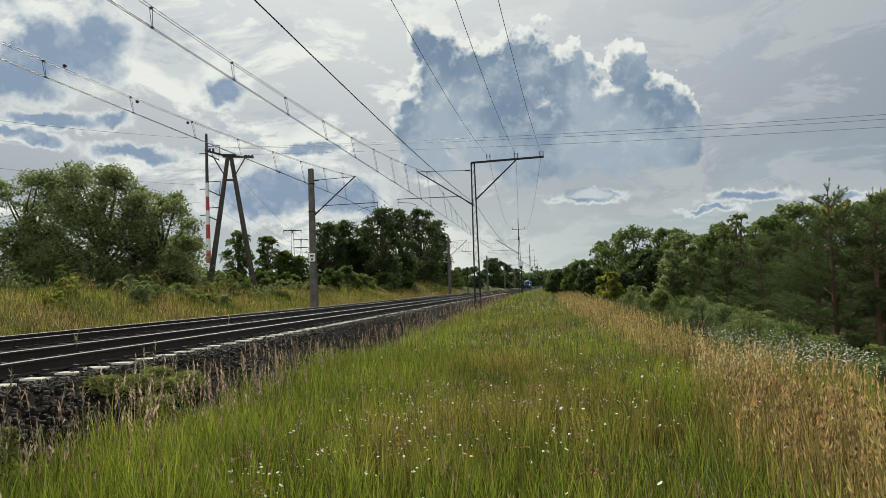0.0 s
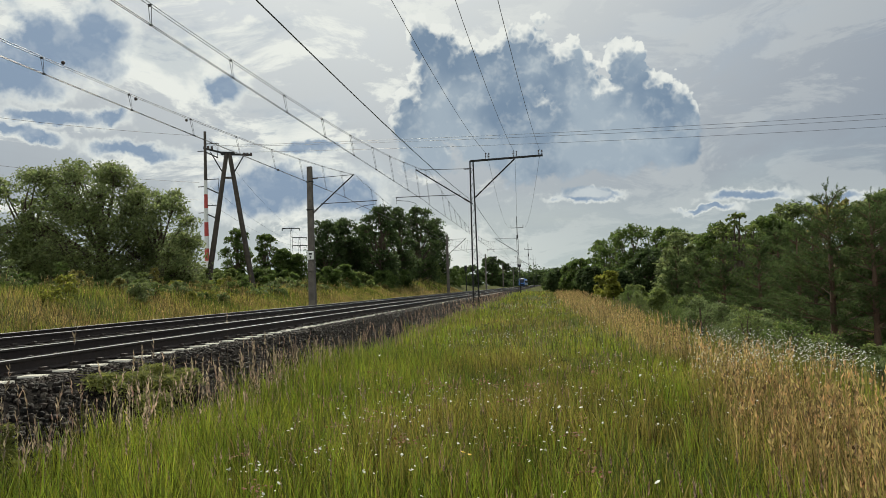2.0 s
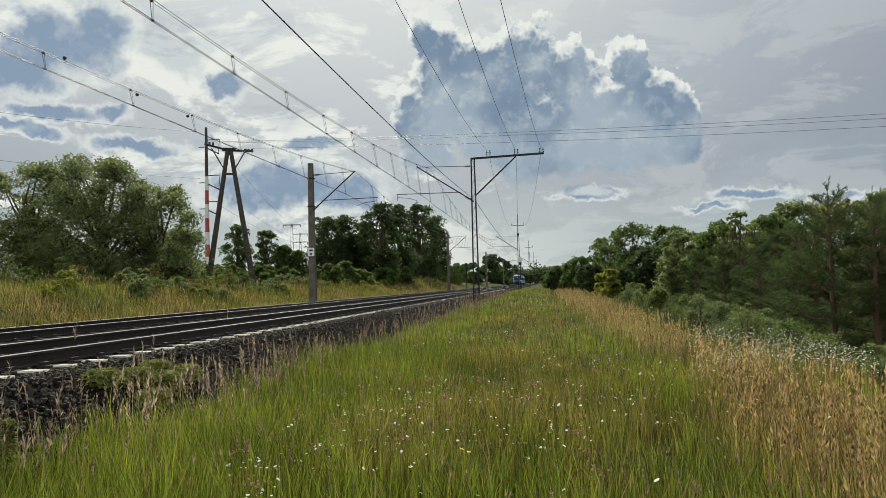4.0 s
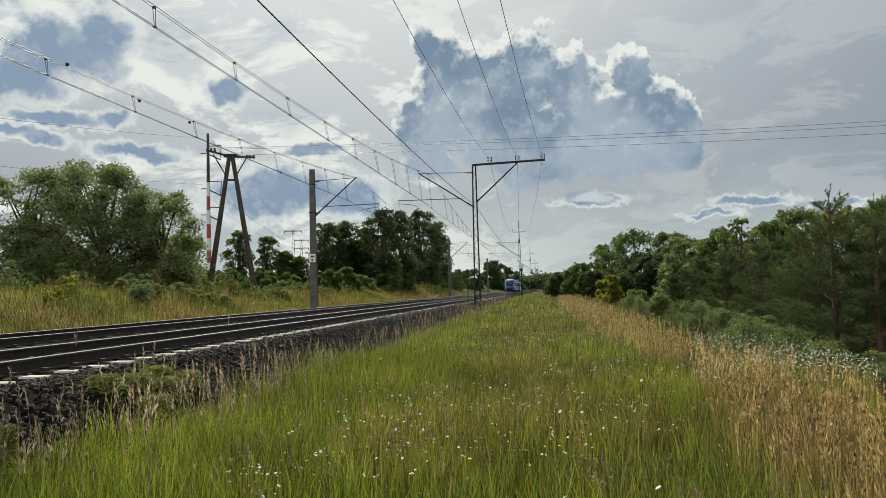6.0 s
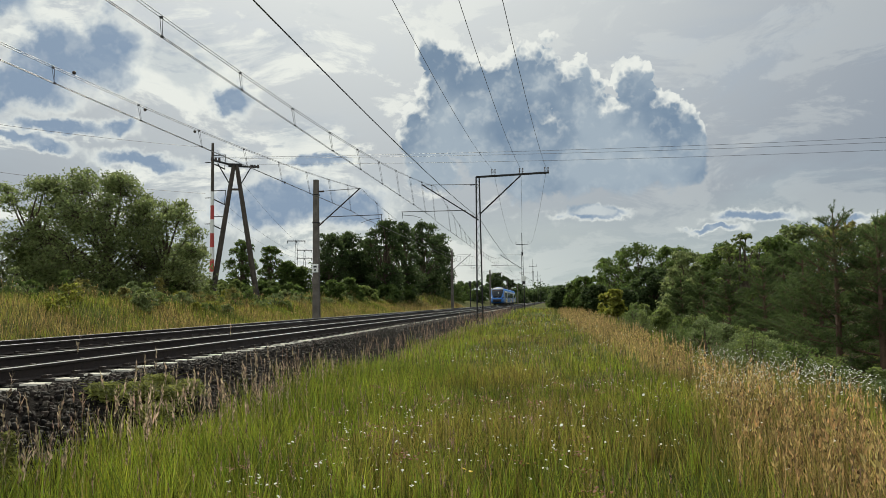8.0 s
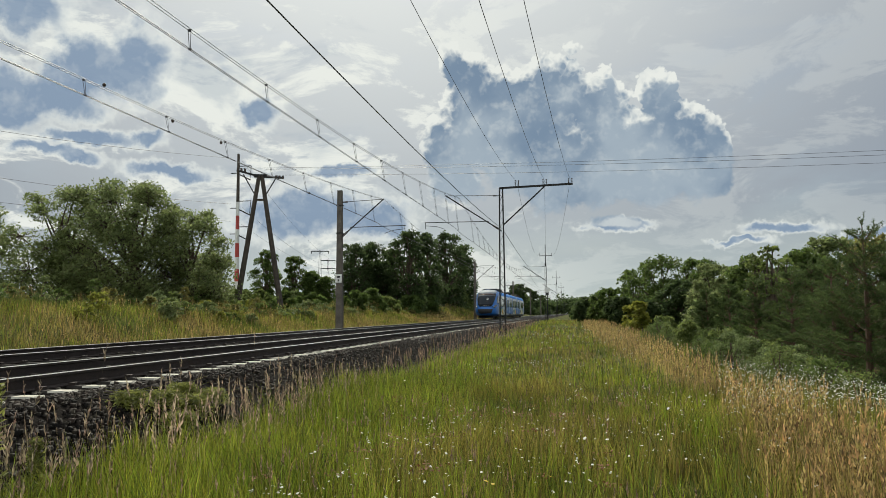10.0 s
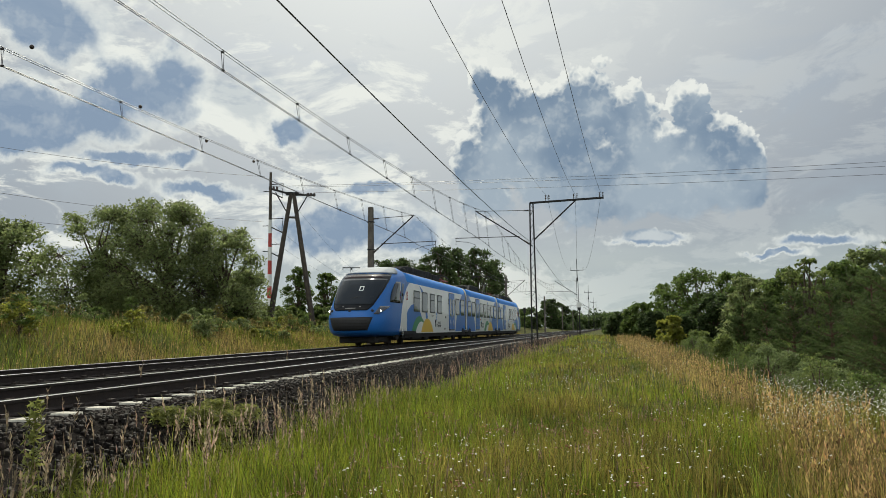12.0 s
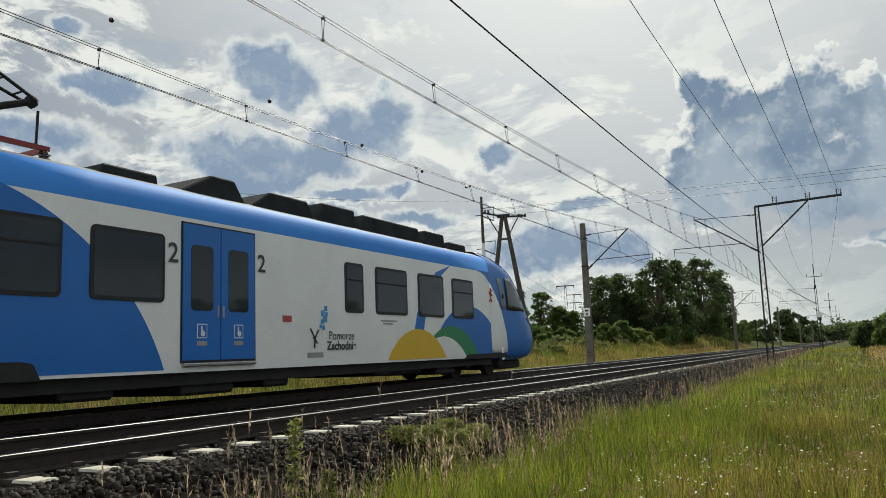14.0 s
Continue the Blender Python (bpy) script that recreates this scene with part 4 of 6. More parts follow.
    wide = 0.0055 * max(1.0, dist / 20)
    v = np.stack([c - e * wide, c + e * wide, c + d * L], 1).reshape(-1, 3)
    part("needles", soup("needles", v, np.arange(len(v)).reshape(-1, 3), leafmat), None, t)
    return t


for k, (az, d, el, w) in enumerate(((19.4, 20, 6.1, 3.4), (21.9, 19, 5.2, 3.0), (17.4, 24, 3.6, 2.8), (14.9, 26, 2.7, 2.6), (12.6, 30, 2.4, 2.6), (23.8, 20, 5.0, 3.0), (26.6, 19, 5.5, 3.0), (16.2, 30, 3.4, 2.8), (10.9, 40, 2.2, 2.6), (22.4, 25, 5.2, 3.2), (18.4, 29, 4.2, 3.0), (9.4, 46, 1.9, 2.6), (29.5, 20, 5.5, 3.0), (13.7, 38, 3.2, 2.8))):
    pine(az, d, el, w, 220 + k)


for k, (az, d, el, w) in enumerate(((0.9, 175, 0.55, 5.0), (0.2, 150, 0.5, 4.5), (1.2, 130, 0.6, 4.0), (2.2, 112, 0.8, 4.0), (0.4, 240, 0.7, 7.0), (0.6, 210, 0.8, 6.0))):
    bush(az, d, el, w, LEAF_OAK, "green bush beside the far end of the meadow", "bushes beside the meadow", 205 + k, 2500, 0.35)


# far woods on the skyline
def far_woods():
    r = np.random.default_rng(400)
    c = []
    for _ in range(420):
        az = r.uniform(-75, 60)
        d = r.uniform(420, 620) if -9 < az < 3 else r.uniform(150, 330)
        x, y = spot(az, d)
        if -30 < x < 12 and d < 400:
            continue
        if -24 < x < 2:
            d = r.uniform(1500, 1700)
            x, y = spot(az, d)
        h = d * math.tan(radians(r.uniform(0.9, 1.5))) if -9 < az < 3 else r.uniform(3.0, 6.5)
        c.append((x, y, h))
    for _ in range(90):
        d = r.uniform(1500, 1750)
        x, y = spot(r.uniform(-4.0, 2.8), d)
        c.append((x, y, d * math.tan(radians(r.uniform(0.8, 1.2)))))
    pts = []
    for x, y, h in c:
        n = 130
        q = r.normal(size=(n, 3))
        q /= np.linalg.norm(q, axis=1)[:, None]
        q *= r.random((n, 1)) ** 0.4
        pts.append(np.array((x, y, h * 0.5 - 0.4)) + q * np.array((h * 0.6, h * 0.6, h * 0.52)))
    pts = np.concatenate(pts)
    v, f = leaf_quads(pts, np.where(np.hypot(pts[:, 0], pts[:, 1]) > 1300, 5.0, 1.6)[:, None], r, 1.2)
    tagged(new("far_woods", soup("far_woods", v, f, LEAF_DARK)), "distant dark woods along the horizon", "woods", kind="stuff")


far_woods()


# ---------------------------------------------------------------- grass, stalks and flowers
def grass_mat(name, col, col2, through_light=0.45):
    return mat(name, col, 0.42, var=0.32, scale=0.45, fine=3.0, col2=col2, island=0.80, through_light=through_light, spec=0.45)


GREEN = grass_mat("fresh_grass_blades", (0.138, 0.188, 0.020), (0.215, 0.248, 0.030), 0.42)
OLIVE = grass_mat("olive_grass_blades", (0.165, 0.150, 0.032), (0.245, 0.212, 0.048), 0.42)
HERB = grass_mat("dark_meadow_herbs", (0.075, 0.105, 0.022), (0.115, 0.135, 0.034))
STRAW = grass_mat("straw_grass_blades", (0.24, 0.185, 0.062), (0.31, 0.235, 0.085), 0.38)
PLUME = grass_mat("tan_seed_heads", (0.38, 0.270, 0.108), (0.48, 0.345, 0.150), 0.32)
ROSE = grass_mat("rosy_seed_heads", (0.24, 0.160, 0.115), (0.31, 0.215, 0.16), 0.4)
SILVER = grass_mat("faded_seed_heads", (0.30, 0.225, 0.15), (0.38, 0.295, 0.205), 0.35)
PETAL = mat("white_petals", (0.74, 0.75, 0.68), 0.6, var=0.12, through_light=0.3)
GOLD_PETAL = mat("yellow_petals", (0.70, 0.46, 0.03), 0.6, var=0.15, through_light=0.3)
RUSSET = mat("russet_umbels", (0.20, 0.085, 0.04), 0.8, var=0.3, through_light=0.2)
WEED = leaf_mat("pale_weed_leaves", (0.21, 0.225, 0.065))


def blades(r, x, y, h, w, bend=0.35, segs=2, way=None):
    """Tapering blades that lean and bow; returns verts and triangles."""
    n = len(x)
    z = ground_z(x, y)
    bed = (x > -5.4) & (x < -4.0)
    z = np.where(bed, np.maximum(z, np.interp(x, (-5.32, -4.05), (-0.24, -1.06))), z) - 0.02
    a = r.uniform(0, 6.28, n)
    t = r.uniform(0, 6.28, n) if way is None else way
    lean = bend * h * r.uniform(0.2, 1.2, n)
    px, py = np.cos(a) * w / 2, np.sin(a) * w / 2
    dx, dy = np.cos(t) * lean, np.sin(t) * lean
    if segs == 1:
        v = np.stack([np.stack([x - px, y - py, z], 1), np.stack([x + px, y + py, z], 1), np.stack([x + dx, y + dy, z + h], 1)], 1)
        return v.reshape(-1, 3), np.arange(3 * n).reshape(n, 3)
    mx, my, mz = x + dx * 0.32, y + dy * 0.32, z + h * 0.58
    v = np.stack([np.stack([x - px, y - py, z], 1), np.stack([x + px, y + py, z], 1), np.stack([mx + px * 0.7, my + py * 0.7, mz], 1),
                  np.stack([mx - px * 0.7, my - py * 0.7, mz], 1), np.stack([x + dx, y + dy, z + h * (1 - 0.12 * bend)], 1)], 1)
    f = np.array([(0, 1, 2), (0, 2, 3), (3, 2, 4)])
    return v.reshape(-1, 3), (f[None] + 5 * np.arange(n)[:, None, None]).reshape(-1, 3)


def scatter(r, n, r0, r1, az0, az1, power=1.0):
    d = r0 + (r1 - r0) * r.random(n) ** power
    a = np.radians(r.uniform(az0, az1, n))
    return d * np.sin(a), d * np.cos(a)


def field_noise(x, y, s, k):
    return 0.5 + 0.25 * (np.sin(x * s + k) * np.cos(y * s * 0.8 + 1.7 * k) + np.sin((x + y) * s * 0.57 + 2.3 * k) * np.sin(y * s * 1.3 - k))


def dryness(x, y):
    """Where the meadow turns to straw: along its outer edge, and in patches."""
    edge = np.interp(y, (0, 5, 12, 16, 36, 60, 110), (1.3, 1.5, 2.0, 1.95, 1.1, 0.7, 0.8))
    return np.clip((x - edge) / 1.1 + 0.5, 0, 1) * np.clip((3.4 - x) / 0.6, 0, 1) + 0.30 * (field_noise(x, y, 0.8, 3.0) - 0.5)


def tussocks(r, x, y, h, per, wide):
    """Spreads every tuft into blades that lean out of its heart; returns blade places, heights, tuft numbers and leaning ways."""
    k = np.repeat(np.arange(len(x)), per)
    ox, oy = r.normal(0, 1, len(k)) * wide, r.normal(0, 1, len(k)) * wide
    return x[k] + ox, y[k] + oy, h[k] * r.uniform(0.45, 1.08, len(k)), k, np.arctan2(oy, ox) + r.normal(0, 0.7, len(k))


def make_grass():
    r = np.random.default_rng(11)
    green, olive, straw, herb = [], [], [], []
    for n, per, r0, r1, pw, h0, h1, w0, wide, segs in ((12500, 15, 3.0, 16.0, 0.72, 0.20, 0.56, 0.0082, 0.05, 2), (9000, 12, 15.0, 42.0, 0.8, 0.20, 0.48, 0.019, 0.09, 1), (8500, 9, 40.0, 130.0, 0.8, 0.22, 0.5, 0.055, 0.25, 1)):
        x, y = scatter(r, n, r0, r1, -50, 33, pw)
        ok = (x > -4.25 - 0.3 * r.random(n)) & (x < 16)
        x, y = x[ok], y[ok]
        near_line = np.clip((-1.3 - x) / 1.6, 0, 1) * np.clip((34 - y) / 20, 0.3, 1)
        h = h0 + (h1 - h0) * r.random(len(x)) * (0.45 + 0.9 * field_noise(x, y, 0.75, 1.0))
        h = h * (1 + 0.30 * near_line)
        dry = dryness(x, y) + r.normal(0, 0.16, len(x))
        fresh = 0.62 * field_noise(x, y, 0.45, 5.0) + 0.38 * field_noise(x, y, 1.5, 2.0) + 0.40 * near_line + 0.16 * np.clip((6.5 - y) / 2, 0, 1) + 0.10 * np.clip((x - 0.6) / 1.0, 0, 1) + r.normal(0, 0.10, len(x))
        low = field_noise(x, y, 1.1, 7.0) - 0.35 * near_line + r.normal(0, 0.10, len(x))
        pick = np.where(dry > 0.72, 2, np.where(fresh > 0.50, 0, 1))
        pick = np.where((low > 0.70) & (pick != 2), 3, pick)
        h = np.where(pick == 2, h * 1.2, np.where(pick == 3, h * 0.7, h))
        bx, by, bh, k, way = tussocks(r, x, y, h, per, wide)
        bw = w0 * r.uniform(0.6, 1.5, len(bx))
        kind = np.where(r.random(len(bx)) < 0.16, r.integers(0, 3, len(bx)), pick[k])
        for c, out in enumerate((green, olive, straw, herb)):
            m = kind == c
            out.append(blades(r, bx[m], by[m], bh[m], bw[m], 0.32, segs, way[m]))
    # round about and behind the standpoint
    x, y = scatter(r, 60000, 0.7, 14.0, -180, 180, 0.6)
    ok = (x > -4.2) & ((y < 2.2) | (np.hypot(x, y) < 3.4))
    x, y = x[ok], y[ok]
    h = 0.10 + 0.30 * r.random(len(x)) * np.clip(np.hypot(x, y) / 3, 0.3, 1)
    w = 0.009 * (0.7 + 0.8 * r.random(len(x)))
    pick = field_noise(x, y, 0.33, 5.0) + r.normal(0, 0.15, len(x))
    for mask, out in ((pick > 0.5, green), (pick <= 0.5, olive)):
        out.append(blades(r, x[mask], y[mask], h[mask], w[mask], 0.4, 1))
    # the far bank
    x = -14.2 - 34 * r.random(95000) ** 1.2
    y = 3 + 135 * r.random(95000)
    h = 0.2 + 0.42 * r.random(95000) * (0.4 + field_noise(x, y, 0.8, 2.0)) * np.clip((-x - 13.6) / 2, 0.3, 1)
    w = np.interp(np.hypot(x, y), (15, 60, 140), (0.014, 0.035, 0.07)) * (0.7 + 0.6 * r.random(95000))
    pick = 0.5 * field_noise(x, y, 0.22, 8.0) + 0.5 * field_noise(x, y, 0.9, 1.0) + r.normal(0, 0.10, 95000)
    foot = np.clip((-x - 14.0) / 3.5, 0, 1)
    pick = pick - 0.14 * (1 - foot)
    for mask, out in ((pick < 0.38, straw), ((pick >= 0.38) & (pick < 0.58), olive), (pick >= 0.58, green)):
        out.append(blades(r, x[mask], y[mask], h[mask], w[mask], 0.4, 1))
    n = 120000
    y = 4 + 84 * r.random(n) ** 1.1
    x = -14.0 - 11 * r.random(n) ** 1.1
    h = 0.18 + 0.40 * r.random(n) * (0.35 + field_noise(x, y, 0.9, 4.0)) * np.clip((-x - 13.4) / 2, 0.35, 1)
    w = np.interp(np.hypot(x, y), (15, 60, 100), (0.016, 0.035, 0.06)) * (0.7 + 0.6 * r.random(n))
    pick = 0.45 * field_noise(x, y, 0.31, 3.0) + 0.55 * field_noise(x, y, 0.85, 6.0) + r.normal(0, 0.10, n) - 0.08 * (1 - np.clip((-x - 14.0) / 3, 0, 1))
    for mask, out in ((pick < 0.42, straw), ((pick >= 0.42) & (pick < 0.50), olive), ((pick >= 0.50) & (pick < 0.63), green), (pick >= 0.63, herb)):
        out.append(blades(r, x[mask], y[mask], h[mask], w[mask], 0.4, 1))
    for name, out, m, label in (("fresh_grass", green, GREEN, "fresh green meadow grass"), ("olive_grass", olive, OLIVE, "dull olive meadow grass"), ("straw_grass", straw, STRAW, "dry straw-coloured grass"), ("shaded_grass", herb, HERB, "low dark green grass and clover")):
        tagged(new(name, soup(name, *join(out), m)), label + " beside the railway", "grass", kind="stuff")


make_grass()


def seed_stalks(name, m, label, x, y, h, plume, width, r):
    """Thin stems, each with a feathery head of crossed, uneven tufts."""
    n = len(x)
    z = ground_z(x, y)
    bed = (x > -5.4) & (x < -4.0)
    z = np.where(bed, np.maximum(z, np.interp(x, (-5.32, -4.05), (-0.24, -1.06))), z) - 0.02
    t = r.uniform(0, 6.28, n)
    lean = h * r.uniform(0.03, 0.22, n)
    top = np.stack([x + np.cos(t) * lean, y + np.sin(t) * lean, z + h], 1)
    foot = np.stack([x, y, z], 1)
    along = top - foot
    along /= np.linalg.norm(along, axis=1)[:, None]
    sw = (width * 0.09)[:, None]
    side = np.cross(along, np.array((0, 1.0, 0.1)))
    side /= np.linalg.norm(side, axis=1)[:, None]
    stem = np.stack([foot - side * sw, foot + side * sw, top], 1).reshape(-1, 3)
    out = [(stem, np.arange(3 * n).reshape(n, 3))]
    count = 15
    for k in range(count):
        u = k / (count - 1)
        base = top - along * (plume * (1 - u))[:, None]
        d = along + r.normal(size=(n, 3)) * 0.24
        b = np.cross(d, r.normal(size=(n, 3)))
        b /= np.linalg.norm(b, axis=1)[:, None]
        ww = (width * (0.44 - 0.25 * abs(2 * u - 0.7)) * r.uniform(0.5, 1.2, n))[:, None]
        tip = base + d * (plume * 0.26)[:, None]
        mid = base + d * (plume * 0.10)[:, None]
        v = np.stack([base, mid + b * ww, tip, mid - b * ww], 1).reshape(-1, 3)
        i = 4 * np.arange(n)[:, None]
        f = np.stack([np.concatenate([i, i + 1, i + 2], 1), np.concatenate([i, i + 2, i + 3], 1)], 1).reshape(-1, 3)
        out.append((v, f))
    tagged(new(name, soup(name, *join(out), m)), label, "grass", kind="stuff")


def make_stalks():
    r = np.random.default_rng(12)
    # tall tan reed grass on the outer side of the meadow
    x, y = scatter(r, 30000, 3.5, 75, -8, 33, 1.0)
    ok = dryness(x, y) + r.normal(0, 0.14, len(x)) + 0.5 * (field_noise(x, y, 2.2, 5.0) - 0.5) > 0.68
    x, y = x[ok], y[ok]
    d = np.hypot(x, y)
    grow = np.interp(d, (4, 20, 75), (1.0, 1.1, 1.7))
    seed_stalks("reed_grass_heads", PLUME, "tall tan reed grass with feathery seed heads", x, y, r.uniform(0.40, 0.84, len(x)), r.uniform(0.13, 0.24, len(x)), 0.027 * grow * r.uniform(0.7, 1.3, len(x)), r)
    # rosy stalks along the foot of the ballast
    n = 720
    y = 2.5 + 75 * r.random(n) ** 1.25
    x = -4.05 + r.normal(0, 0.24, n) + 0.2 * np.sin(y * 0.9)
    ok = x < -3.2
    x, y = x[ok], y[ok]
    grow = np.interp(np.hypot(x, y), (4, 20, 75), (0.9, 1.2, 2.2))
    seed_stalks("ballast_grass_heads", ROSE, "rosy tan seed heads along the ballast foot", x, y, r.uniform(0.40, 0.86, len(x)), r.uniform(0.11, 0.20, len(x)), 0.019 * grow * r.uniform(0.7, 1.3, len(x)), r)
    y = 3.6 + 10 * r.random(240)
    x = -4.0 + r.normal(0, 0.33, 240) + 0.15 * np.sin(y * 2.1)
    seed_stalks("ballast_reed_heads", SILVER, "tall faded tan grass heads in front of the ballast", x, y, r.uniform(0.50, 0.95, 240), r.uniform(0.14, 0.24, 240), 0.024 * r.uniform(0.7, 1.3, 240), r)
    # sparse ones through the meadow, and the far bank's foot
    x, y = scatter(r, 4600, 4, 45, -40, 20, 0.9)
    ok = (x > -3.8) & (field_noise(x, y, 0.9, 6.0) > 0.42)
    x, y = x[ok], y[ok]
    seed_stalks("meadow_grass_heads", ROSE, "thin rosy seed heads in the meadow", x, y, r.uniform(0.35, 0.62, len(x)), r.uniform(0.07, 0.12, len(x)), 0.014 * r.uniform(0.7, 1.4, len(x)), r)
    n = 2600
    y = 4 + 120 * r.random(n)
    x = -14.0 - 11 * r.random(n) ** 1.8
    grow = np.interp(np.hypot(x, y), (14, 40, 120), (1.2, 1.9, 3.4))
    seed_stalks("bank_grass_heads", PLUME, "tan seed heads on the far grassy bank", x, y, r.uniform(0.4, 0.85, n), r.uniform(0.10, 0.18, n), 0.020 * grow, r)


make_stalks()


def make_flowers():
    r = np.random.default_rng(13)
    stems = []

    def discs(name, m, label, x, y, h, rad):
        n = len(x)
        z = ground_z(x, y) + h
        a = np.linspace(0, 2 * np.pi, 7)[:6]
        tilt = r.normal(0, 0.35, (n, 2))
        ring = np.stack([np.stack([x + rad * np.cos(q), y + rad * np.sin(q), z + rad * (tilt[:, 0] * np.cos(q) + tilt[:, 1] * np.sin(q))], 1) for q in a], 1)
        mid = np.stack([x, y, z + rad * 0.35], 1)[:, None]
        v = np.concatenate([mid, ring], 1).reshape(-1, 3)
        f = np.array([(0, 1 + k, 1 + (k + 1) % 6) for k in range(6)])
        f = (f[None] + 7 * np.arange(n)[:, None, None]).reshape(-1, 3)
        sw = 0.0025
        foot = ground_z(x, y)
        sv = np.stack([np.stack([x - sw, y, foot], 1), np.stack([x + sw, y, foot], 1), np.stack([x, y, z], 1)], 1).reshape(-1, 3)
        stems.append((sv, np.arange(3 * n).reshape(n, 3)))
        tagged(new(name, soup(name, v, f, m)), label, "flowers", kind="stuff")

    x, y = scatter(r, 3600, 3.6, 60, -30, 20, 0.9)
    ok = (x > -2.4) & (field_noise(x, y, 0.7, 9.0) + r.normal(0, 0.1, len(x)) > 0.5)
    x, y = x[ok], y[ok]
    k = 3
    xx = np.repeat(x, k) + r.normal(0, 0.05, len(x) * k)
    yy = np.repeat(y, k) + r.normal(0, 0.05, len(x) * k)
    hh = np.repeat(r.uniform(0.28, 0.5, len(x)), k) + r.normal(0, 0.03, len(x) * k)
    discs("white_meadow_flowers", PETAL, "small white wild flowers dotted in the grass", xx, yy, hh, r.uniform(0.005, 0.012, len(xx)) * np.interp(np.hypot(xx, yy), (4, 40), (1, 1.7)))
    x, y = scatter(r, 3000, 8.8, 15.0, 10.0, 22.0, 0.9)
    keep = field_noise(x, y, 1.6, 4.0) + r.normal(0, 0.12, len(x)) - 0.30 * np.hypot((x - 3.0) / 1.0, (y - 11.4) / 2.4) > 0.16
    x, y = x[keep], y[keep]
    discs("white_flower_patch", PETAL, "dense patch of white wild flowers at the meadow edge", x, y, r.uniform(0.50, 0.80, len(x)), r.uniform(0.006, 0.011, len(x)))
    x, y = scatter(r, 60, 4.0, 16, -26, 12, 0.8)
    ok = x > -3.0
    discs("white_umbels", PETAL, "flat white umbels above the grass", x[ok], y[ok], r.uniform(0.42, 0.56, ok.sum()), r.uniform(0.012, 0.020, ok.sum()))
    x, y = scatter(r, 45, 4.0, 12, -24, 6, 0.8)
    ok = x > -2.8
    x, y = x[ok], y[ok]
    k = 24
    xx, yy = np.repeat(x, k) + r.normal(0, 0.065, len(x) * k), np.repeat(y, k) + r.normal(0, 0.065, len(x) * k)
    discs("russet_umbels", RUSSET, "withered russet umbels standing in the grass", xx, yy, np.repeat(r.uniform(0.38, 0.52, len(x)), k) + r.normal(0, 0.016, len(xx)), r.uniform(0.006, 0.012, len(xx)))
    x, y = np.array([-0.62, -0.58, -0.2]), np.array([5.3, 5.36, 5.9])
    discs("yellow_flowers", GOLD_PETAL, "few yellow flowers in the grass", x, y, np.array([0.47, 0.44, 0.42]), np.array([0.018, 0.016, 0.015]))
    tagged(new("flower_stems", soup("flower_stems", *join(stems), OLIVE)), "thin green flower stems", "flowers", kind="stuff")


make_flowers()


def tall_weed(x, y, h, seed, leafmat=WEED, n=260, name="tall_weed", label="tall leafy green weed at the ballast foot", wide=0.09):
    r = np.random.default_rng(seed)
    z = max(float(ground_z(x, y)), float(np.interp(x, (-5.32, -4.05), (-0.24, -1.06))) if x < -4.05 else -9.0)
    t = thing(name, pose(x, y, z - 0.03), label, "weed", "weeds at the ballast foot")
    bm = bmesh.new()
    rod(bm, (0, 0, 0), (0.03, 0, h), 0.008, 0.003, seg=5)
    for k in range(9):
        a, q = r.uniform(0, 6.28), r.uniform(0.35, 0.95)
        rod(bm, (0.03 * q, 0, h * q), (0.03 * q + wide * 1.3 * math.cos(a), wide * 1.3 * math.sin(a), h * q + 0.09), 0.004, 0.0015, seg=4)
    part("stem", bm, leafmat, t)
    u = r.random(n) ** 0.7
    a = r.uniform(0, 6.28, n)
    q = wide * (1.15 - u * 0.6) * r.random(n) ** 0.5
    c = np.stack([0.03 * u + q * np.cos(a), q * np.sin(a), h * (0.12 + 0.88 * u)], 1)
    v, f = leaf_quads(c, 0.030, r, 2.6, 1.4)
    part("leaves", soup("leaves", v, f, leafmat), None, t)


tall_weed(-4.0, 4.72, 1.22, 500, n=300)
tall_weed(-4.35, 5.6, 0.6, 501)
tall_weed(0.28, 46.0, 0.95, 502, n=500, label="small green sapling in the meadow", wide=0.16)
for k, (x, y, h) in enumerate(((-4.95, 8.6, 0.30), (-4.75, 8.9, 0.34), (-5.05, 9.2, 0.26), (-4.6, 8.3, 0.3), (-4.85, 9.6, 0.28), (-5.1, 8.1, 0.24))):
    tall_weed(x, y, h, 510 + k, n=700, name="spreading_weed", label="low spreading yellow-green weed on the ballast", wide=0.30)


# ---------------------------------------------------------------- the train
BLUE = mat("train_blue_paint", (0.018, 0.150, 0.50), 0.38, var=0.06, scale=0.8, fine=25.0, clear=0.12)
SKYBLUE = mat("train_light_blue_paint", (0.055, 0.24, 0.68), 0.66, var=0.06, scale=0.8, fine=25.0, spec=0.25)
WHITE = mat("train_white_paint", (0.84, 0.84, 0.81), 0.35, var=0.06, scale=0.9, fine=20.0, clear=0.35)
YELLOW = mat("train_yellow_paint", (0.72, 0.46, 0.035), 0.4, var=0.06, scale=0.8)
GREEN_PAINT = mat("train_green_paint", (0.035, 0.23, 0.09), 0.4, var=0.06, scale=0.8)
ROOF_GREY = mat("train_roof_grey", (0.22, 0.25, 0.29), 0.7, spec=0.2, var=0.12, scale=1.5)
DARK_GLASS = mat("tinted_train_glass", (0.026, 0.032, 0.036), 0.05, var=0.2, scale=1.2, spec=0.45)
CAB_GLASS = mat("windscreen_glass", (0.030, 0.036, 0.045), 0.06, var=0.08, scale=1.0, spec=0.12)
SURROUND = mat("black_glass_surround", (0.010, 0.011, 0.013), 0.14, var=0.1, spec=0.22)
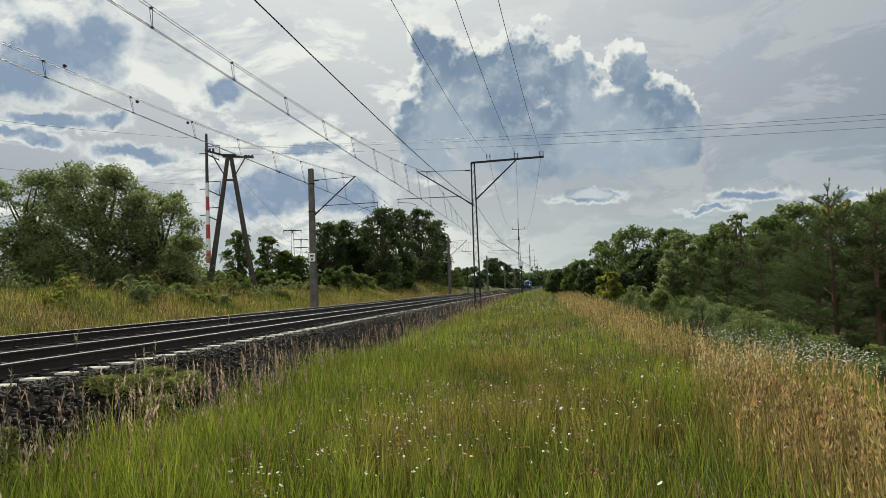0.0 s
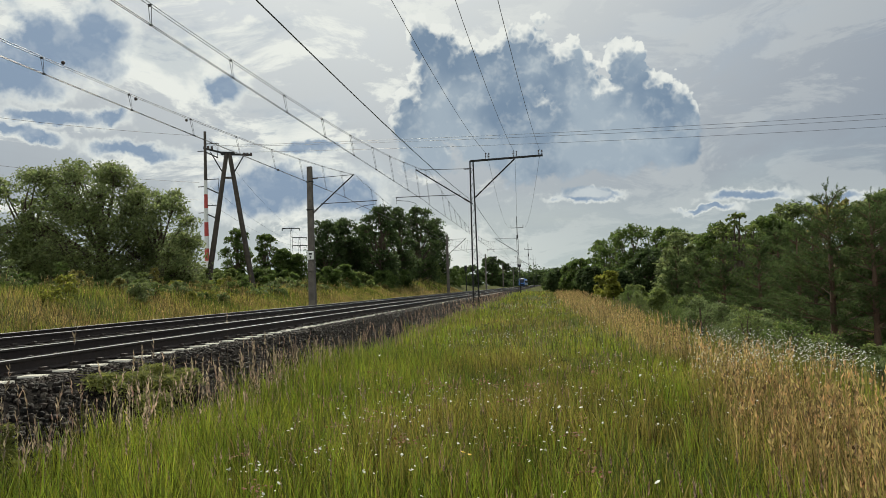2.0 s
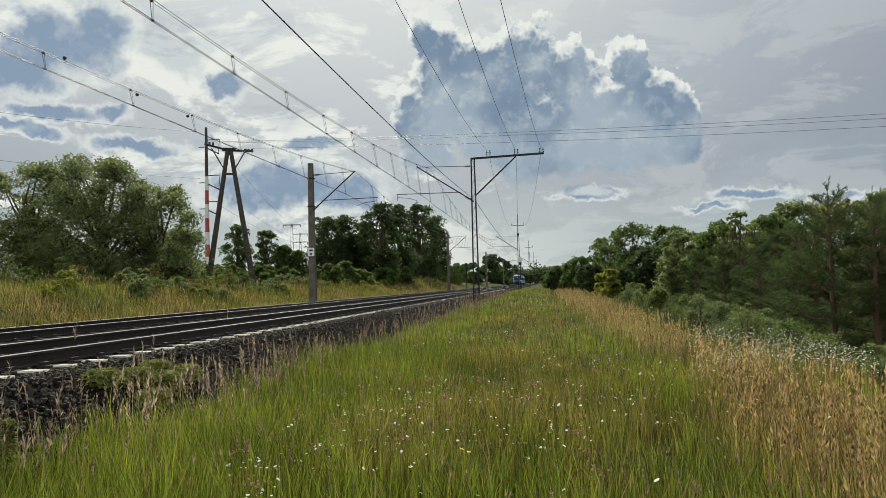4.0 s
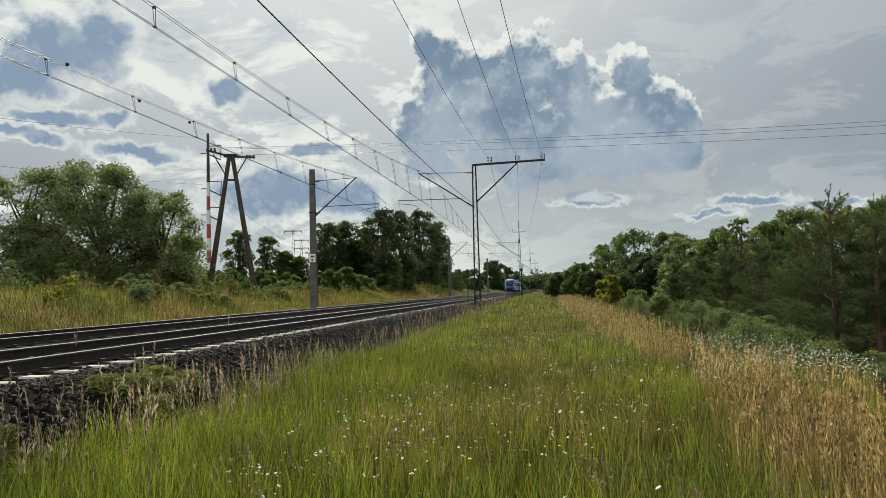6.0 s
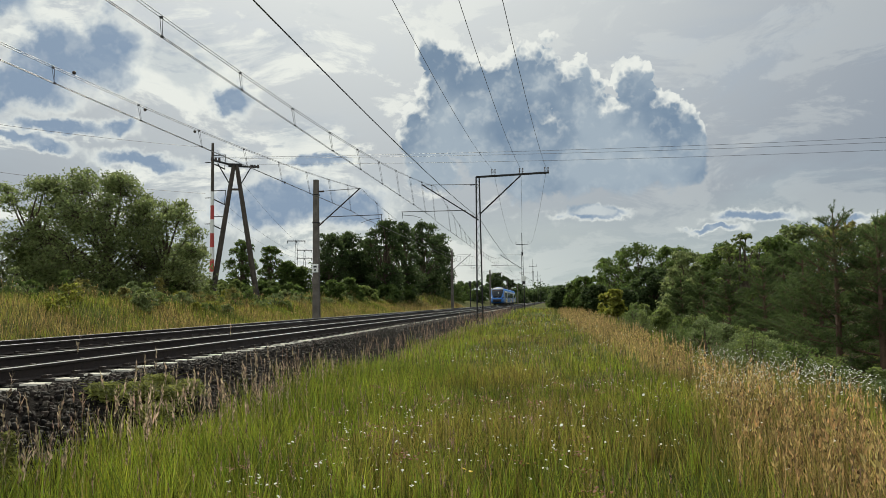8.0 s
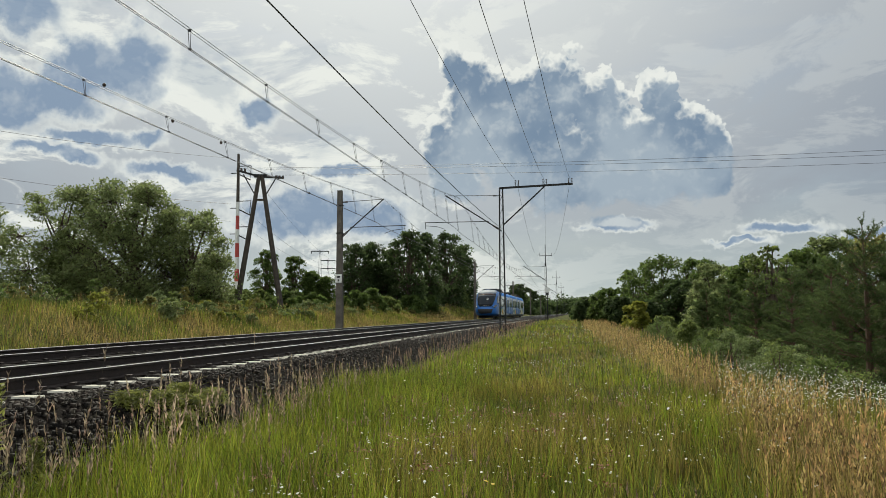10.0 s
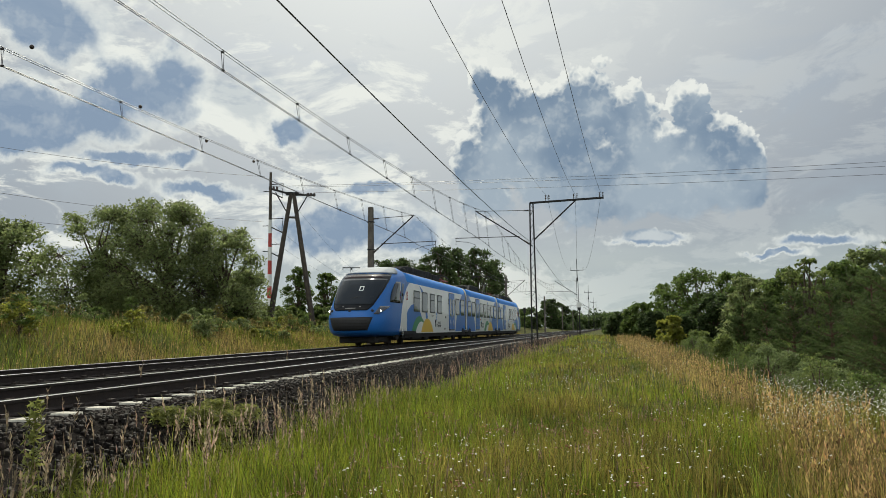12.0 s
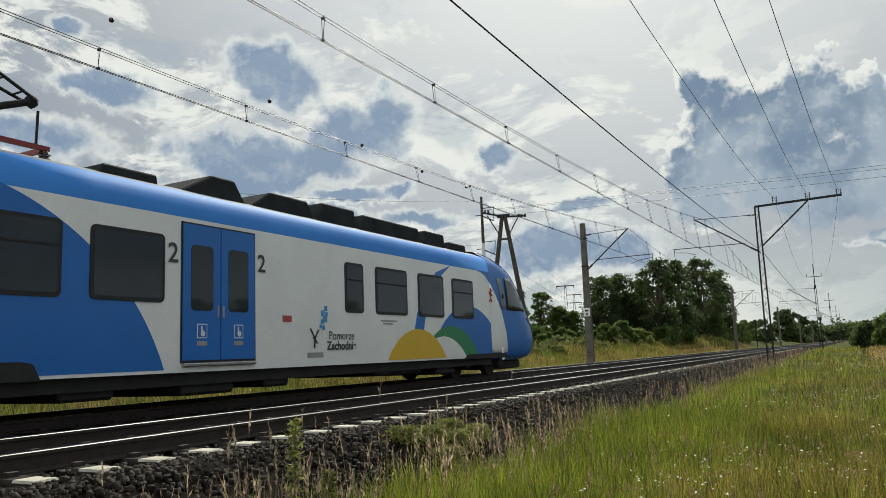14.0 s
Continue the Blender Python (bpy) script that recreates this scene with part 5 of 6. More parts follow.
DISPLAY = mat("dim_display", (0.035, 0.018, 0.018), 0.12, var=0.3, scale=8.0, spec=0.35)
RUBBER = mat("black_rubber", (0.018, 0.018, 0.019), 0.6, var=0.2)
GRIME = mat("grimy_underframe", (0.020, 0.018, 0.017), 0.75, var=0.4, scale=3.0)
ROOF_BOX = mat("dark_roof_box", (0.026, 0.028, 0.031), 0.85, spec=0.15, var=0.35, scale=2.0)
BELLOWS = mat("grey_bellows", (0.075, 0.075, 0.080), 0.7, var=0.2)
RIB = mat("pale_bellows_rib", (0.33, 0.32, 0.29), 0.6, var=0.15)
STEEL = mat("bare_steel", (0.35, 0.35, 0.36), 0.35, metal=0.8, var=0.15)
LAMP = mat("lit_headlamp", (1.0, 0.97, 0.88), 0.3, var=0.0, emit=7.0)
LAMP_LENS = mat("headlamp_lens", (0.10, 0.10, 0.11), 0.08, var=0.2, spec=0.8)
CLASS_INK = mat("dark_grey_lettering", (0.05, 0.05, 0.055), 0.5, var=0.05)
LOGO_BLUE = mat("emblem_blue", (0.06, 0.30, 0.62), 0.45, var=0.1)
CREST_RED = mat("crest_red", (0.42, 0.07, 0.06), 0.5, var=0.1)
STRAP_RED = mat("red_pantograph_base", (0.22, 0.03, 0.03), 0.5, var=0.2)

LENGTH, JOIN_A, JOIN_B = 55.1, 19.7, 35.4
HALF = 1.43
NOSE_END = 3.4
# height, setback of the nose, half width
NOSE = ((0.44, -0.55, 1.12), (0.52, -0.90, 1.30), (0.66, -1.12, 1.38), (0.90, -1.23, 1.42), (1.12, -1.25, HALF), (1.32, -1.20, HALF), (1.52, -1.10, HALF), (1.75, -0.93, HALF),
        (2.0, -0.72, HALF), (2.4, -0.36, HALF), (2.8, 0.06, HALF), (3.1, 0.44, 1.42), (3.25, 0.68, 1.40), (3.4, 0.98, 1.36), (3.5, 1.28, 1.30), (3.62, 1.75, 1.20), (3.80, 2.6, 0.90))


def nose_row(z):
    zs = [r[0] for r in NOSE]
    v0 = float(np.interp(z, zs, [r[1] for r in NOSE]))
    w = float(np.interp(z, zs, [r[2] for r in NOSE]))
    return v0, w, min(2.15, NOSE_END - v0 - 0.02)


def nose_point(z, deg, off=0.0):
    """A point of the nose's skin at that height, so many degrees round from its centre line."""
    v0, w, depth = nose_row(z)
    s, c = math.sin(radians(deg)), max(0.0, math.cos(radians(deg)))
    x, v = w * math.copysign(abs(s) ** 0.74, s), v0 + depth * (1 - c ** 0.9)
    return Vector((x + off * s, v - off * c, z + off * 0.4 * (z > 1.5)))


def side_point(z, v, off=0.0):
    v0, w, depth = nose_row(z)
    if v >= v0 + depth:
        return Vector((w + off, v, z))
    c = max(0.0, 1 - max(0.0, v - v0) / depth) ** (1 / 0.9)
    return nose_point(z, math.degrees(math.acos(min(1.0, c))), off)


def sheet(points):
    """A bmesh from rows of points."""
    bm = bmesh.new()
    rows = [[bm.verts.new(p) for p in row] for row in points]
    for a, b in zip(rows, rows[1:]):
        for i in range(len(a) - 1):
            bm.faces.new((a[i], a[i + 1], b[i + 1], b[i]))
    return bm


def thick(bm, d):
    bmesh.ops.recalc_face_normals(bm, faces=bm.faces)
    bmesh.ops.solidify(bm, geom=bm.faces[:], thickness=d)
    return bm


def place(rear):
    return pose(0, LENGTH, 0, 0, 0, 180) if rear else pose(0, 0, 0)


def build_nose(train, rear):
    at = place(rear)
    zs = np.concatenate([np.linspace(a[0], b[0], 3)[:-1] for a, b in zip(NOSE, NOSE[1:])] + [[NOSE[-1][0]]])
    degs = np.linspace(-90, 90, 37)
    rows = []
    for z in zs:
        w = nose_row(z)[1]
        rows.append([Vector((-w, NOSE_END, z))] + [nose_point(z, d) for d in degs] + [Vector((w, NOSE_END, z))])
    bm = sheet(rows)
    bm.verts.ensure_lookup_table()
    n = len(rows[0])
    top = [bm.verts[(len(rows) - 1) * n + i] for i in range(n)]
    apex = bm.verts.new((0, NOSE_END, 3.90))
    for a, b in zip(top, top[1:]):
        bm.faces.new((a, b, apex))
    bmesh.ops.recalc_face_normals(bm, faces=bm.faces)
    part("cab_nose", bm, BLUE, train, "rounded blue cab nose", at, True)
    # windscreen with its black surround
    zz = np.linspace(1.60, 3.36, 16)
    wide = np.interp(zz, (1.60, 1.80, 2.5, 3.05, 3.36), (24, 33, 46, 53, 53))
    part("windscreen_surround", thick(sheet([[nose_point(z, w * t, 0.012) for t in np.linspace(-1, 1, 21)] for z, w in zip(zz, wide)]), -0.010), SURROUND, train, "glossy black windscreen surround", at, True)
    zz = np.linspace(1.86, 3.10, 14)
    wide = np.interp(zz, (1.86, 2.5, 3.10), (31, 42, 48))
    ws = part("windscreen", thick(sheet([[nose_point(z, w * t, 0.022) for t in np.linspace(-1, 1, 21)] for z, w in zip(zz, wide)]), -0.008), CAB_GLASS, train, "raked dark windscreen", at, True)
    display = sheet([[nose_point(z, 36 * t, 0.020) for t in np.linspace(-1, 1, 15)] for z in (3.14, 3.22, 3.30)])
    part("destination_display", thick(display, -0.006), DISPLAY, train, "dim reddish destination display", at, True)
    bm = bmesh.new()
    p = [nose_point(z, d, 0.034) for z, d in ((2.50, 3), (2.50, 9), (2.72, 9), (2.72, 3))]
    q = [nose_point(z, d, 0.036) for z, d in ((2.54, 4.2), (2.54, 7.8), (2.68, 7.8), (2.68, 4.2))]
    pv, qv = [bm.verts.new(v) for v in p], [bm.verts.new(v) for v in q]
    for k in range(4):
        bm.faces.new((pv[k], pv[(k + 1) % 4], qv[(k + 1) % 4], qv[k]))
    part("paper_notice", bm, SIGN_WHITE, ws, "white-edged notice behind the glass")
    bm = bmesh.new()
    a, b, c = nose_point(2.0, -22, 0.05), nose_point(2.2, 4, 0.06), nose_point(2.2, 30, 0.05)
    rod(bm, a, b, 0.014, seg=5)
    rod(bm, b, c, 0.012, seg=5)
    part("wiper", bm, RUBBER, ws)
    bm = bmesh.new()
    for z, d0, d1, h in ((1.75, -10, 12, 0.035), (1.68, -5, 5, 0.03)):
        p = [nose_point(z, d0, 0.03), nose_point(z, d1, 0.03), nose_point(z + h, d1, 0.03), nose_point(z + h, d0, 0.03)]
        bm.faces.new([bm.verts.new(q) for q in p])
    part("number_bars", bm, RIB, ws, "pale bars of a number under the windscreen")["kind"] = "stuff"
    # pale roof dome
    zz = np.linspace(3.40, 3.79, 7)
    part("roof_dome", thick(sheet([[nose_point(z, 66 * t, 0.016) for t in np.linspace(-1, 1, 15)] for z in zz]), -0.014), ROOF_GREY, train, "pale grey roof dome above the windscreen", at, True)
    # air intake grille and bumper lip
    zz = np.linspace(0.72, 1.30, 8)
    grille = part("front_grille", thick(sheet([[nose_point(z, (27 + 17 * (z - 0.72)) * t, 0.012) for t in np.linspace(-1, 1, 19)] for z in zz]), -0.01), RUBBER, train, "black front grille", at, True)
    for z in (0.86, 1.0, 1.14):
        bm = sheet([[nose_point(z + e, 26 * t, 0.02 + 0.006 * (e > 0)) for t in np.linspace(-1, 1, 15)] for e in (0.0, 0.035)])
        part("grille_slat", bm, GRIME, grille)
    bm = bmesh.new()
    for t, w in ((-34, 0.09), (0, 0.07), (34, 0.09)):
        c = nose_point(1.58, t, 0.02)
        bmesh.ops.create_icosphere(bm, subdivisions=1, radius=w, matrix=Matrix.Translation(c) @ Matrix.Diagonal((1, 0.35, 0.8, 1)))
    part("nose_vents", bm, RUBBER, train, at=at)["kind"] = "stuff"
    # headlamps
    for s in (-1, 1):
        rows = []
        for k in range(6):
            u = k / 5
            d0, d1 = 38 + 10 * u, 48 + 26 * u
            rows.append([nose_point(1.44 + 0.36 * u, s * (d0 + (d1 - d0) * t), 0.016) for t in np.linspace(0, 1, 7)])
        lens = part("headlamp", thick(sheet(rows), -0.012), LAMP_LENS, train, "slanting dark headlamp", at, True)
        bm = bmesh.new()
        c = nose_point(1.58, s * 51, 0.018)
        bmesh.ops.create_icosphere(bm, subdivisions=2, radius=0.05, matrix=Matrix.Translation(c) @ Matrix.Diagonal((0.8, 0.3, 1, 1)))
        part("lamp_bulb", bm, LAMP if not rear else LAMP_LENS, lens, "glowing white lamp" if not rear else "")
        # cab side window and door seam
        rows = [[side_point(z, v0 + (2.16 - v0 + 0.14 * (z - 2)) * t, 0.010) for t in np.linspace(0, 1, 10)] for z, v0 in zip(np.linspace(2.0, 3.02, 9), (0.62, 0.68, 0.76, 0.86, 0.98, 1.12, 1.28, 1.46, 1.70))]
        if s < 0:
            rows = [[Vector((-p.x, p.y, p.z)) for p in row] for row in rows]
        part("cab_window", thick(sheet(rows), -0.008), DARK_GLASS, train, "dark curved cab window", at, True)
        rows = [[side_point(z, v0 + 0.36 * t, 0.009) for t in np.linspace(0, 1, 4)] for z, v0 in zip(np.linspace(2.04, 2.98, 6), (2.24, 2.27, 2.32, 2.39, 2.48, 2.58))]
        if s < 0:
            rows = [[Vector((-p.x, p.y, p.z)) for p in row] for row in rows]
        part("cab_quarter_panel", thick(sheet(rows), -0.008), ROOF_GREY, train, "dull grey panel behind the cab window", at, True)
        # white livery field sweeping up behind the cab
        zz = np.linspace(0.62, 2.78, 14)
        start = np.interp(zz, (0.62, 1.3, 2.0, 2.4, 2.78), (2.15, 2.30, 2.62, 2.95, 3.38))
        rows = [[side_point(z, v + (NOSE_END + 0.02 - v) * t, 0.006) for t in np.linspace(0, 1, 10)] for z, v in zip(zz, start)]
        if s < 0:
            rows = [[Vector((-p.x, p.y, p.z)) for p in row] for row in rows]
        part("white_livery_field", thick(sheet(rows), -0.004), WHITE, train, at=at, smooth=True)
        bm = bmesh.new()
        box(bm, (s * 1.43 - 0.02, 2.55, 0.45), (s * 1.43 + 0.03, 2.67, 0.84), 0.02)
        part("step_bracket", bm, WHITE, train, "white step bracket", at)
        bm = bmesh.new()
        for v0, v1, z0, z1 in ((2.62, 2.86, 0.95, 1.55), (2.92, 3.3, 1.15, 1.55)):
            box(bm, (s * (HALF + 0.004) - 0.008, v0, z0), (s * (HALF + 0.004) + 0.008, v1, z1), 0.004)
        part("service_flaps", bm, WHITE, train, at=at)["kind"] = "stuff"
        bm = bmesh.new()
        box(bm, (s * HALF - 0.05, 2.44, 2.35), (s * HALF + 0.08, 2.56, 2.50), 0.03)
        part("mirror_camera", bm, RUBBER, train, at=at)
    bm = bmesh.new()
    box(bm, (-0.90, 0.05, 0.15), (0.90, 1.9, 0.46), 0.06)
    part("snow_plough", bm, GRIME, train, "black snow plough under the nose", at)


PROFILE = ((HALF, 0.55), (HALF, 3.1), (1.40, 3.25), (1.36, 3.40), (1.30, 3.50), (1.20, 3.60), (0.90, 3.72), (0.0, 3.80))


def build_body(train, v0, v1):
    pts = list(PROFILE) + [(-x, z) for x, z in PROFILE[-2::-1]]
    bm = bmesh.new()
    n = max(2, int((v1 - v0) / 2))
    rings = [[bm.verts.new((x, v0 + (v1 - v0) * k / n, z)) for x, z in pts] for k in range(n + 1)]
    m = len(pts)
    for a, b in zip(rings, rings[1:]):
        for i in range(m):
            j = (i + 1) % m
            f = bm.faces.new((a[i], b[i], b[j], a[j]))
            zmid = (pts[i][1] + pts[j][1]) / 2
            f.material_index = 1 if 3.12 < zmid < 3.62 else (2 if zmid > 3.62 else 0)
            f.smooth = 3.0 < zmid
    bm.faces.new(rings[0])
    bm.faces.new(rings[-1][::-1])
    bmesh.ops.recalc_face_normals(bm, faces=bm.faces)
    part("car_body", bm, (WHITE, SKYBLUE, ROOF_GREY), train, "white car body with a light blue roof edge")
    bm = bmesh.new()
    box(bm, (-1.30, v0 + 0.1, 0.34), (1.30, v1 - 0.1, 0.55))
    part("underframe", bm, GRIME, train, "grimy black underframe")


def strip(train, name, material, side, off, vs, lo, hi, label=""):
    """A flat painted field on the car side between two curves."""
    x = side * (HALF + off)
    rows = [[Vector((x, v, z)) for v, z in zip(vs, lo)], [Vector((x, v, z)) for v, z in zip(vs, hi)]]
    part(name, sheet(rows), material, train, label)


def round_field(train, name, material, side, off, c, z0, rad, a, b, low=0.60):
    half = math.sqrt(rad * rad - (low - z0) ** 2)
    vs = np.linspace(max(a, c - half), min(b, c + half), 40)
    hi = np.clip(z0 + np.sqrt(np.maximum(0, rad * rad - (vs - c) ** 2)), low, 3.2)
    strip(train, name, material, side, off, vs, [low] * len(vs), hi)


def livery(train, side):
    def m(v, flip):
        return LENGTH - v if flip else v

    for flip in (False, True):
        ends = (NOSE_END, 19.3) if not flip else (35.8, LENGTH - NOSE_END)
        round_field(train, "blue_disc", BLUE, side, 0.004, m(4.9, flip), -0.5, 2.53, *ends)
        round_field(train, "green_disc", GREEN_PAINT, side, 0.007, m(6.0, flip), -0.62, 2.06, *ends)
        round_field(train, "white_disc", WHITE, side, 0.010, m(6.45, flip), -0.62, 1.78, *ends)
        round_field(train, "yellow_disc", YELLOW, side, 0.013, m(7.8, flip), -0.45, 1.79, *ends)
    for c in (31.2,):
        round_field(train, "green_disc", GREEN_PAINT, side, 0.007, c - 1.75, -0.62, 2.03, 20.1, 35.0)
        round_field(train, "white_disc", WHITE, side, 0.010, c - 1.3, -0.62, 1.72, 20.1, 35.0)
        round_field(train, "yellow_disc", YELLOW, side, 0.013, c, -0.45, 1.79, 20.1, 35.0)
    for c, a, b in ((JOIN_A, 15.0, 19.33), (JOIN_A, 20.07, 24.5), (JOIN_B, 30.9, 35.03), (JOIN_B, 35.77, 40.0)):
        round_field(train, "blue_dome", BLUE, side, 0.0045, c, -0.9, 4.2, a, b)
    for flip in (False, True):
        vs = np.linspace(NOSE_END - 0.02, 4.35, 10)
        strip(train, "blue_shoulder", BLUE, side, 0.005, [m(v, flip) for v in vs], np.interp(vs, (3.4, 3.7, 4.0, 4.35), (2.78, 2.98, 3.07, 3.11)), [3.115] * 10)
    for start, flip in ((5.93, False), (29.3, False), (LENGTH - 5.93, True)):
        t = np.linspace(0, 1, 18)
        out_v = np.interp(t, (0, 0.35, 0.65, 0.85, 1), (0, 0.85, 1.5, 1.85, 2.05))
        out_z = np.interp(t, (0, 0.35, 0.65, 0.85, 1), (3.1, 2.85, 2.35, 1.85, 1.3))
        in_v = np.interp(t, (0, 0.35, 0.65, 0.85, 1), (0, 0.55, 1.10, 1.42, 1.58))
        in_z = np.interp(t, (0, 0.35, 0.65, 0.85, 1), (3.1, 2.78, 2.28, 1.82, 1.3))
        x = side * (HALF + 0.006)
        s = -1 if flip else 1
        part("blue_sweep", sheet([[Vector((x, start + s * v, z)) for v, z in zip(out_v, out_z)], [Vector((x, start + s * v, z)) for v, z in zip(in_v, in_z)]]), BLUE, train)


def rounded(v0, v1, z0, z1, r, n=4):
    pts = []
    for cv, cz, a0 in ((v1 - r, z1 - r, 0), (v0 + r, z1 - r, 90), (v0 + r, z0 + r, 180), (v1 - r, z0 + r, 270)):
        for k in range(n + 1):
            a = radians(a0 + 90 * k / n)
            pts.append((cv + r * math.cos(a), cz + r * math.sin(a)))
    return pts


def slab(pts, x0, x1):
    bm = bmesh.new()
    a = [bm.verts.new((x0, v, z)) for v, z in pts]
    b = [bm.verts.new((x1, v, z)) for v, z in pts]
    bm.faces.new(b)
    bm.faces.new(a[::-1])
    for i in range(len(pts)):
        j = (i + 1) % len(pts)
        bm.faces.new((a[i], a[j], b[j], b[i]))
    bmesh.ops.recalc_face_normals(bm, faces=bm.faces)
    return bm


def window(train, side, v0, v1, hopper, z0=1.66, z1=2.76):
    x = side * HALF
    fr = part("window_frame", slab(rounded(v0, v1, z0, z1, 0.09), x - side * 0.02, x + side * 0.020), RUBBER, train, "black rounded window frame")
    part("pane", slab(rounded(v0 + 0.06, v1 - 0.06, z0 + 0.06, z1 - 0.06, 0.06), x, x + side * 0.024), DARK_GLASS, fr)
    if hopper:
        bm = bmesh.new()
        box(bm, (min(x, x + side * 0.03), v0 + 0.06, z1 - 0.40), (max(x, x + side * 0.03), v1 - 0.06, z1 - 0.365))
        part("glazing_bar", bm, IRON, fr)


def door(train, side, v0, v1):
    x = side * HALF
    bm = slab([(v0 - 0.03, 0.70), (v1 + 0.03, 0.70), (v1 + 0.03, 3.03), (v0 - 0.03, 3.03)], x - side * 0.02, x + side * 0.015)
    part("door_frame", bm, RUBBER, train)
    mid = (v0 + v1) / 2
    for a, b, hinge in ((v0, mid - 0.012, 1), (mid + 0.012, v1, -1)):
        leaf = part("door_leaf", slab([(a, 0.74), (b, 0.74), (b, 3.0), (a, 3.0)], x, x + side * 0.028), BLUE, train, "blue sliding door leaf")
        part("door_pane", slab(rounded(a + 0.17, b - 0.17, 1.56, 2.66, 0.08), x, x + side * 0.034), DARK_GLASS, leaf)
        bm = bmesh.new()
        c = (a + b) / 2
        box(bm, (min(x, x + side * 0.033), c - 0.11, 1.10), (max(x, x + side * 0.033), c + 0.11, 1.34))
        part("white_pictogram_frame", bm, SIGN_WHITE, leaf)
        bm = bmesh.new()
        box(bm, (min(x, x + side * 0.036), c - 0.095, 1.115), (max(x, x + side * 0.036), c + 0.095, 1.325))
        part("pictogram_field", bm, BLUE, leaf)
        bm = bmesh.new()
        xx = x + side * 0.039
        bmesh.ops.create_circle(bm, cap_ends=True, radius=0.05, segments=14, matrix=Matrix.Translation((xx, c + 0.01, 1.18)) @ Matrix.Rotation(radians(90), 4, "Y"))
        box(bm, (xx - 0.002, c - 0.03, 1.20), (xx + 0.002, c + 0.0, 1.30))
        part("pictogram_mark", bm, SIGN_WHITE, leaf)
        bm = bmesh.new()
        box(bm, (min(x, x + side * 0.034), c - 0.11, 0.98), (max(x, x + side * 0.034), c + 0.11, 1.05))
        part("caption_bar", bm, RIB, leaf)
        bm = bmesh.new()
        e = b - 0.05 if hinge > 0 else a + 0.05
        box(bm, (min(x, x + side * 0.04), e - 0.02, 1.45), (max(x, x + side * 0.04), e + 0.02, 1.66), 0.006)
        part("door_handle", bm, STEEL, leaf, "bright steel door handle")
    bm = bmesh.new()
    box(bm, (min(x, x + side * 0.07), v0, 0.64), (max(x, x + side * 0.07), v1, 0.69), 0.01)
    part("door_step", bm, STEEL, train)


def lettering(train, words, side, v, z, size, name, bold=0.0):
    cu = bpy.data.curves.new(name, "FONT")
    cu.body, cu.size, cu.align_x, cu.offset, cu.extrude = words, size, "CENTER", bold, 0.001
    cu.materials.append(CLASS_INK)
    ob = new(name, cu)
    ob.parent = train
    ob.matrix_basis = pose(side * (HALF + 0.017), v, z, 90, 0, 90 if side > 0 else -90)
    return ob


def emblem(train, side, v, z):
    bm = bmesh.new()
    x = side * (HALF + 0.016)
    for dv, dz, s in ((0.28, 0.62, 0.11), (0.36, 0.50, 0.12), (0.26, 0.44, 0.10), (0.38, 0.72, 0.10), (0.30, 0.32, 0.09), (0.20, 0.34, 0.07), (0.40, 0.60, 0.08)):
        box(bm, (x - 0.002, v + dv - s / 2, z + dz - s / 2), (x + 0.002, v + dv + s / 2, z + dz + s / 2))
    part("blue_emblem_squares", bm, LOGO_BLUE, train)["kind"] = "stuff"
    bm = bmesh.new()
    for p, q in (((-0.14, 0.30), (0.0, 0.10)), ((0.12, 0.28), (0.0, 0.10)), ((0.0, 0.10), (-0.02, -0.10)), ((-0.05, 0.12), (0.09, 0.0)), ((-0.14, 0.30), (-0.08, 0.22))):
        beam(bm, (x, v + p[0], z + p[1]), (x, v + q[0], z + q[1]), 0.05, 0.004)
    part("dark_emblem_figure", bm, CLASS_INK, train)


def bogie(train, v, base, outer):
    b = new("bogie")
    b.parent = train
    b.matrix_basis = pose(0, v, 0)
    bm = bmesh.new()
    for s in (-1, 1):
        box(bm, (s * 1.05 - 0.09, -base / 2 - 0.35, 0.38), (s * 1.05 + 0.09, base / 2 + 0.35, 0.66), 0.03)
        box(bm, (s * 1.18 - 0.1, -0.35, 0.30), (s * 1.18 + 0.1, 0.35, 0.62), 0.03)
        for e in (-1, 1):
            box(bm, (s * 1.12 - 0.12, e * base / 2 - 0.17, 0.26), (s * 1.12 + 0.12, e * base / 2 + 0.17, 0.58), 0.04)
            rod(bm, (s * 1.15, e * (base / 2 - 0.35), 0.4), (s * 1.15, e * (base / 2 - 0.35), 0.75), 0.07)
    box(bm, (-1.0, -0.3, 0.35), (1.0, 0.3, 0.7))
    part("bogie_frame", bm, GRIME, b)
    for e in (-1, 1):
        for s in (-1, 1):
            bm = bmesh.new()
            rod(bm, (s * 0.69, e * base / 2, 0.42), (s * 0.82, e * base / 2, 0.42), 0.42, seg=24)
            rod(bm, (s * 0.66, e * base / 2, 0.42), (s * 0.70, e * base / 2, 0.42), 0.45, seg=24)
            part("wheel", bm, RUST, b, "dark steel wheel")


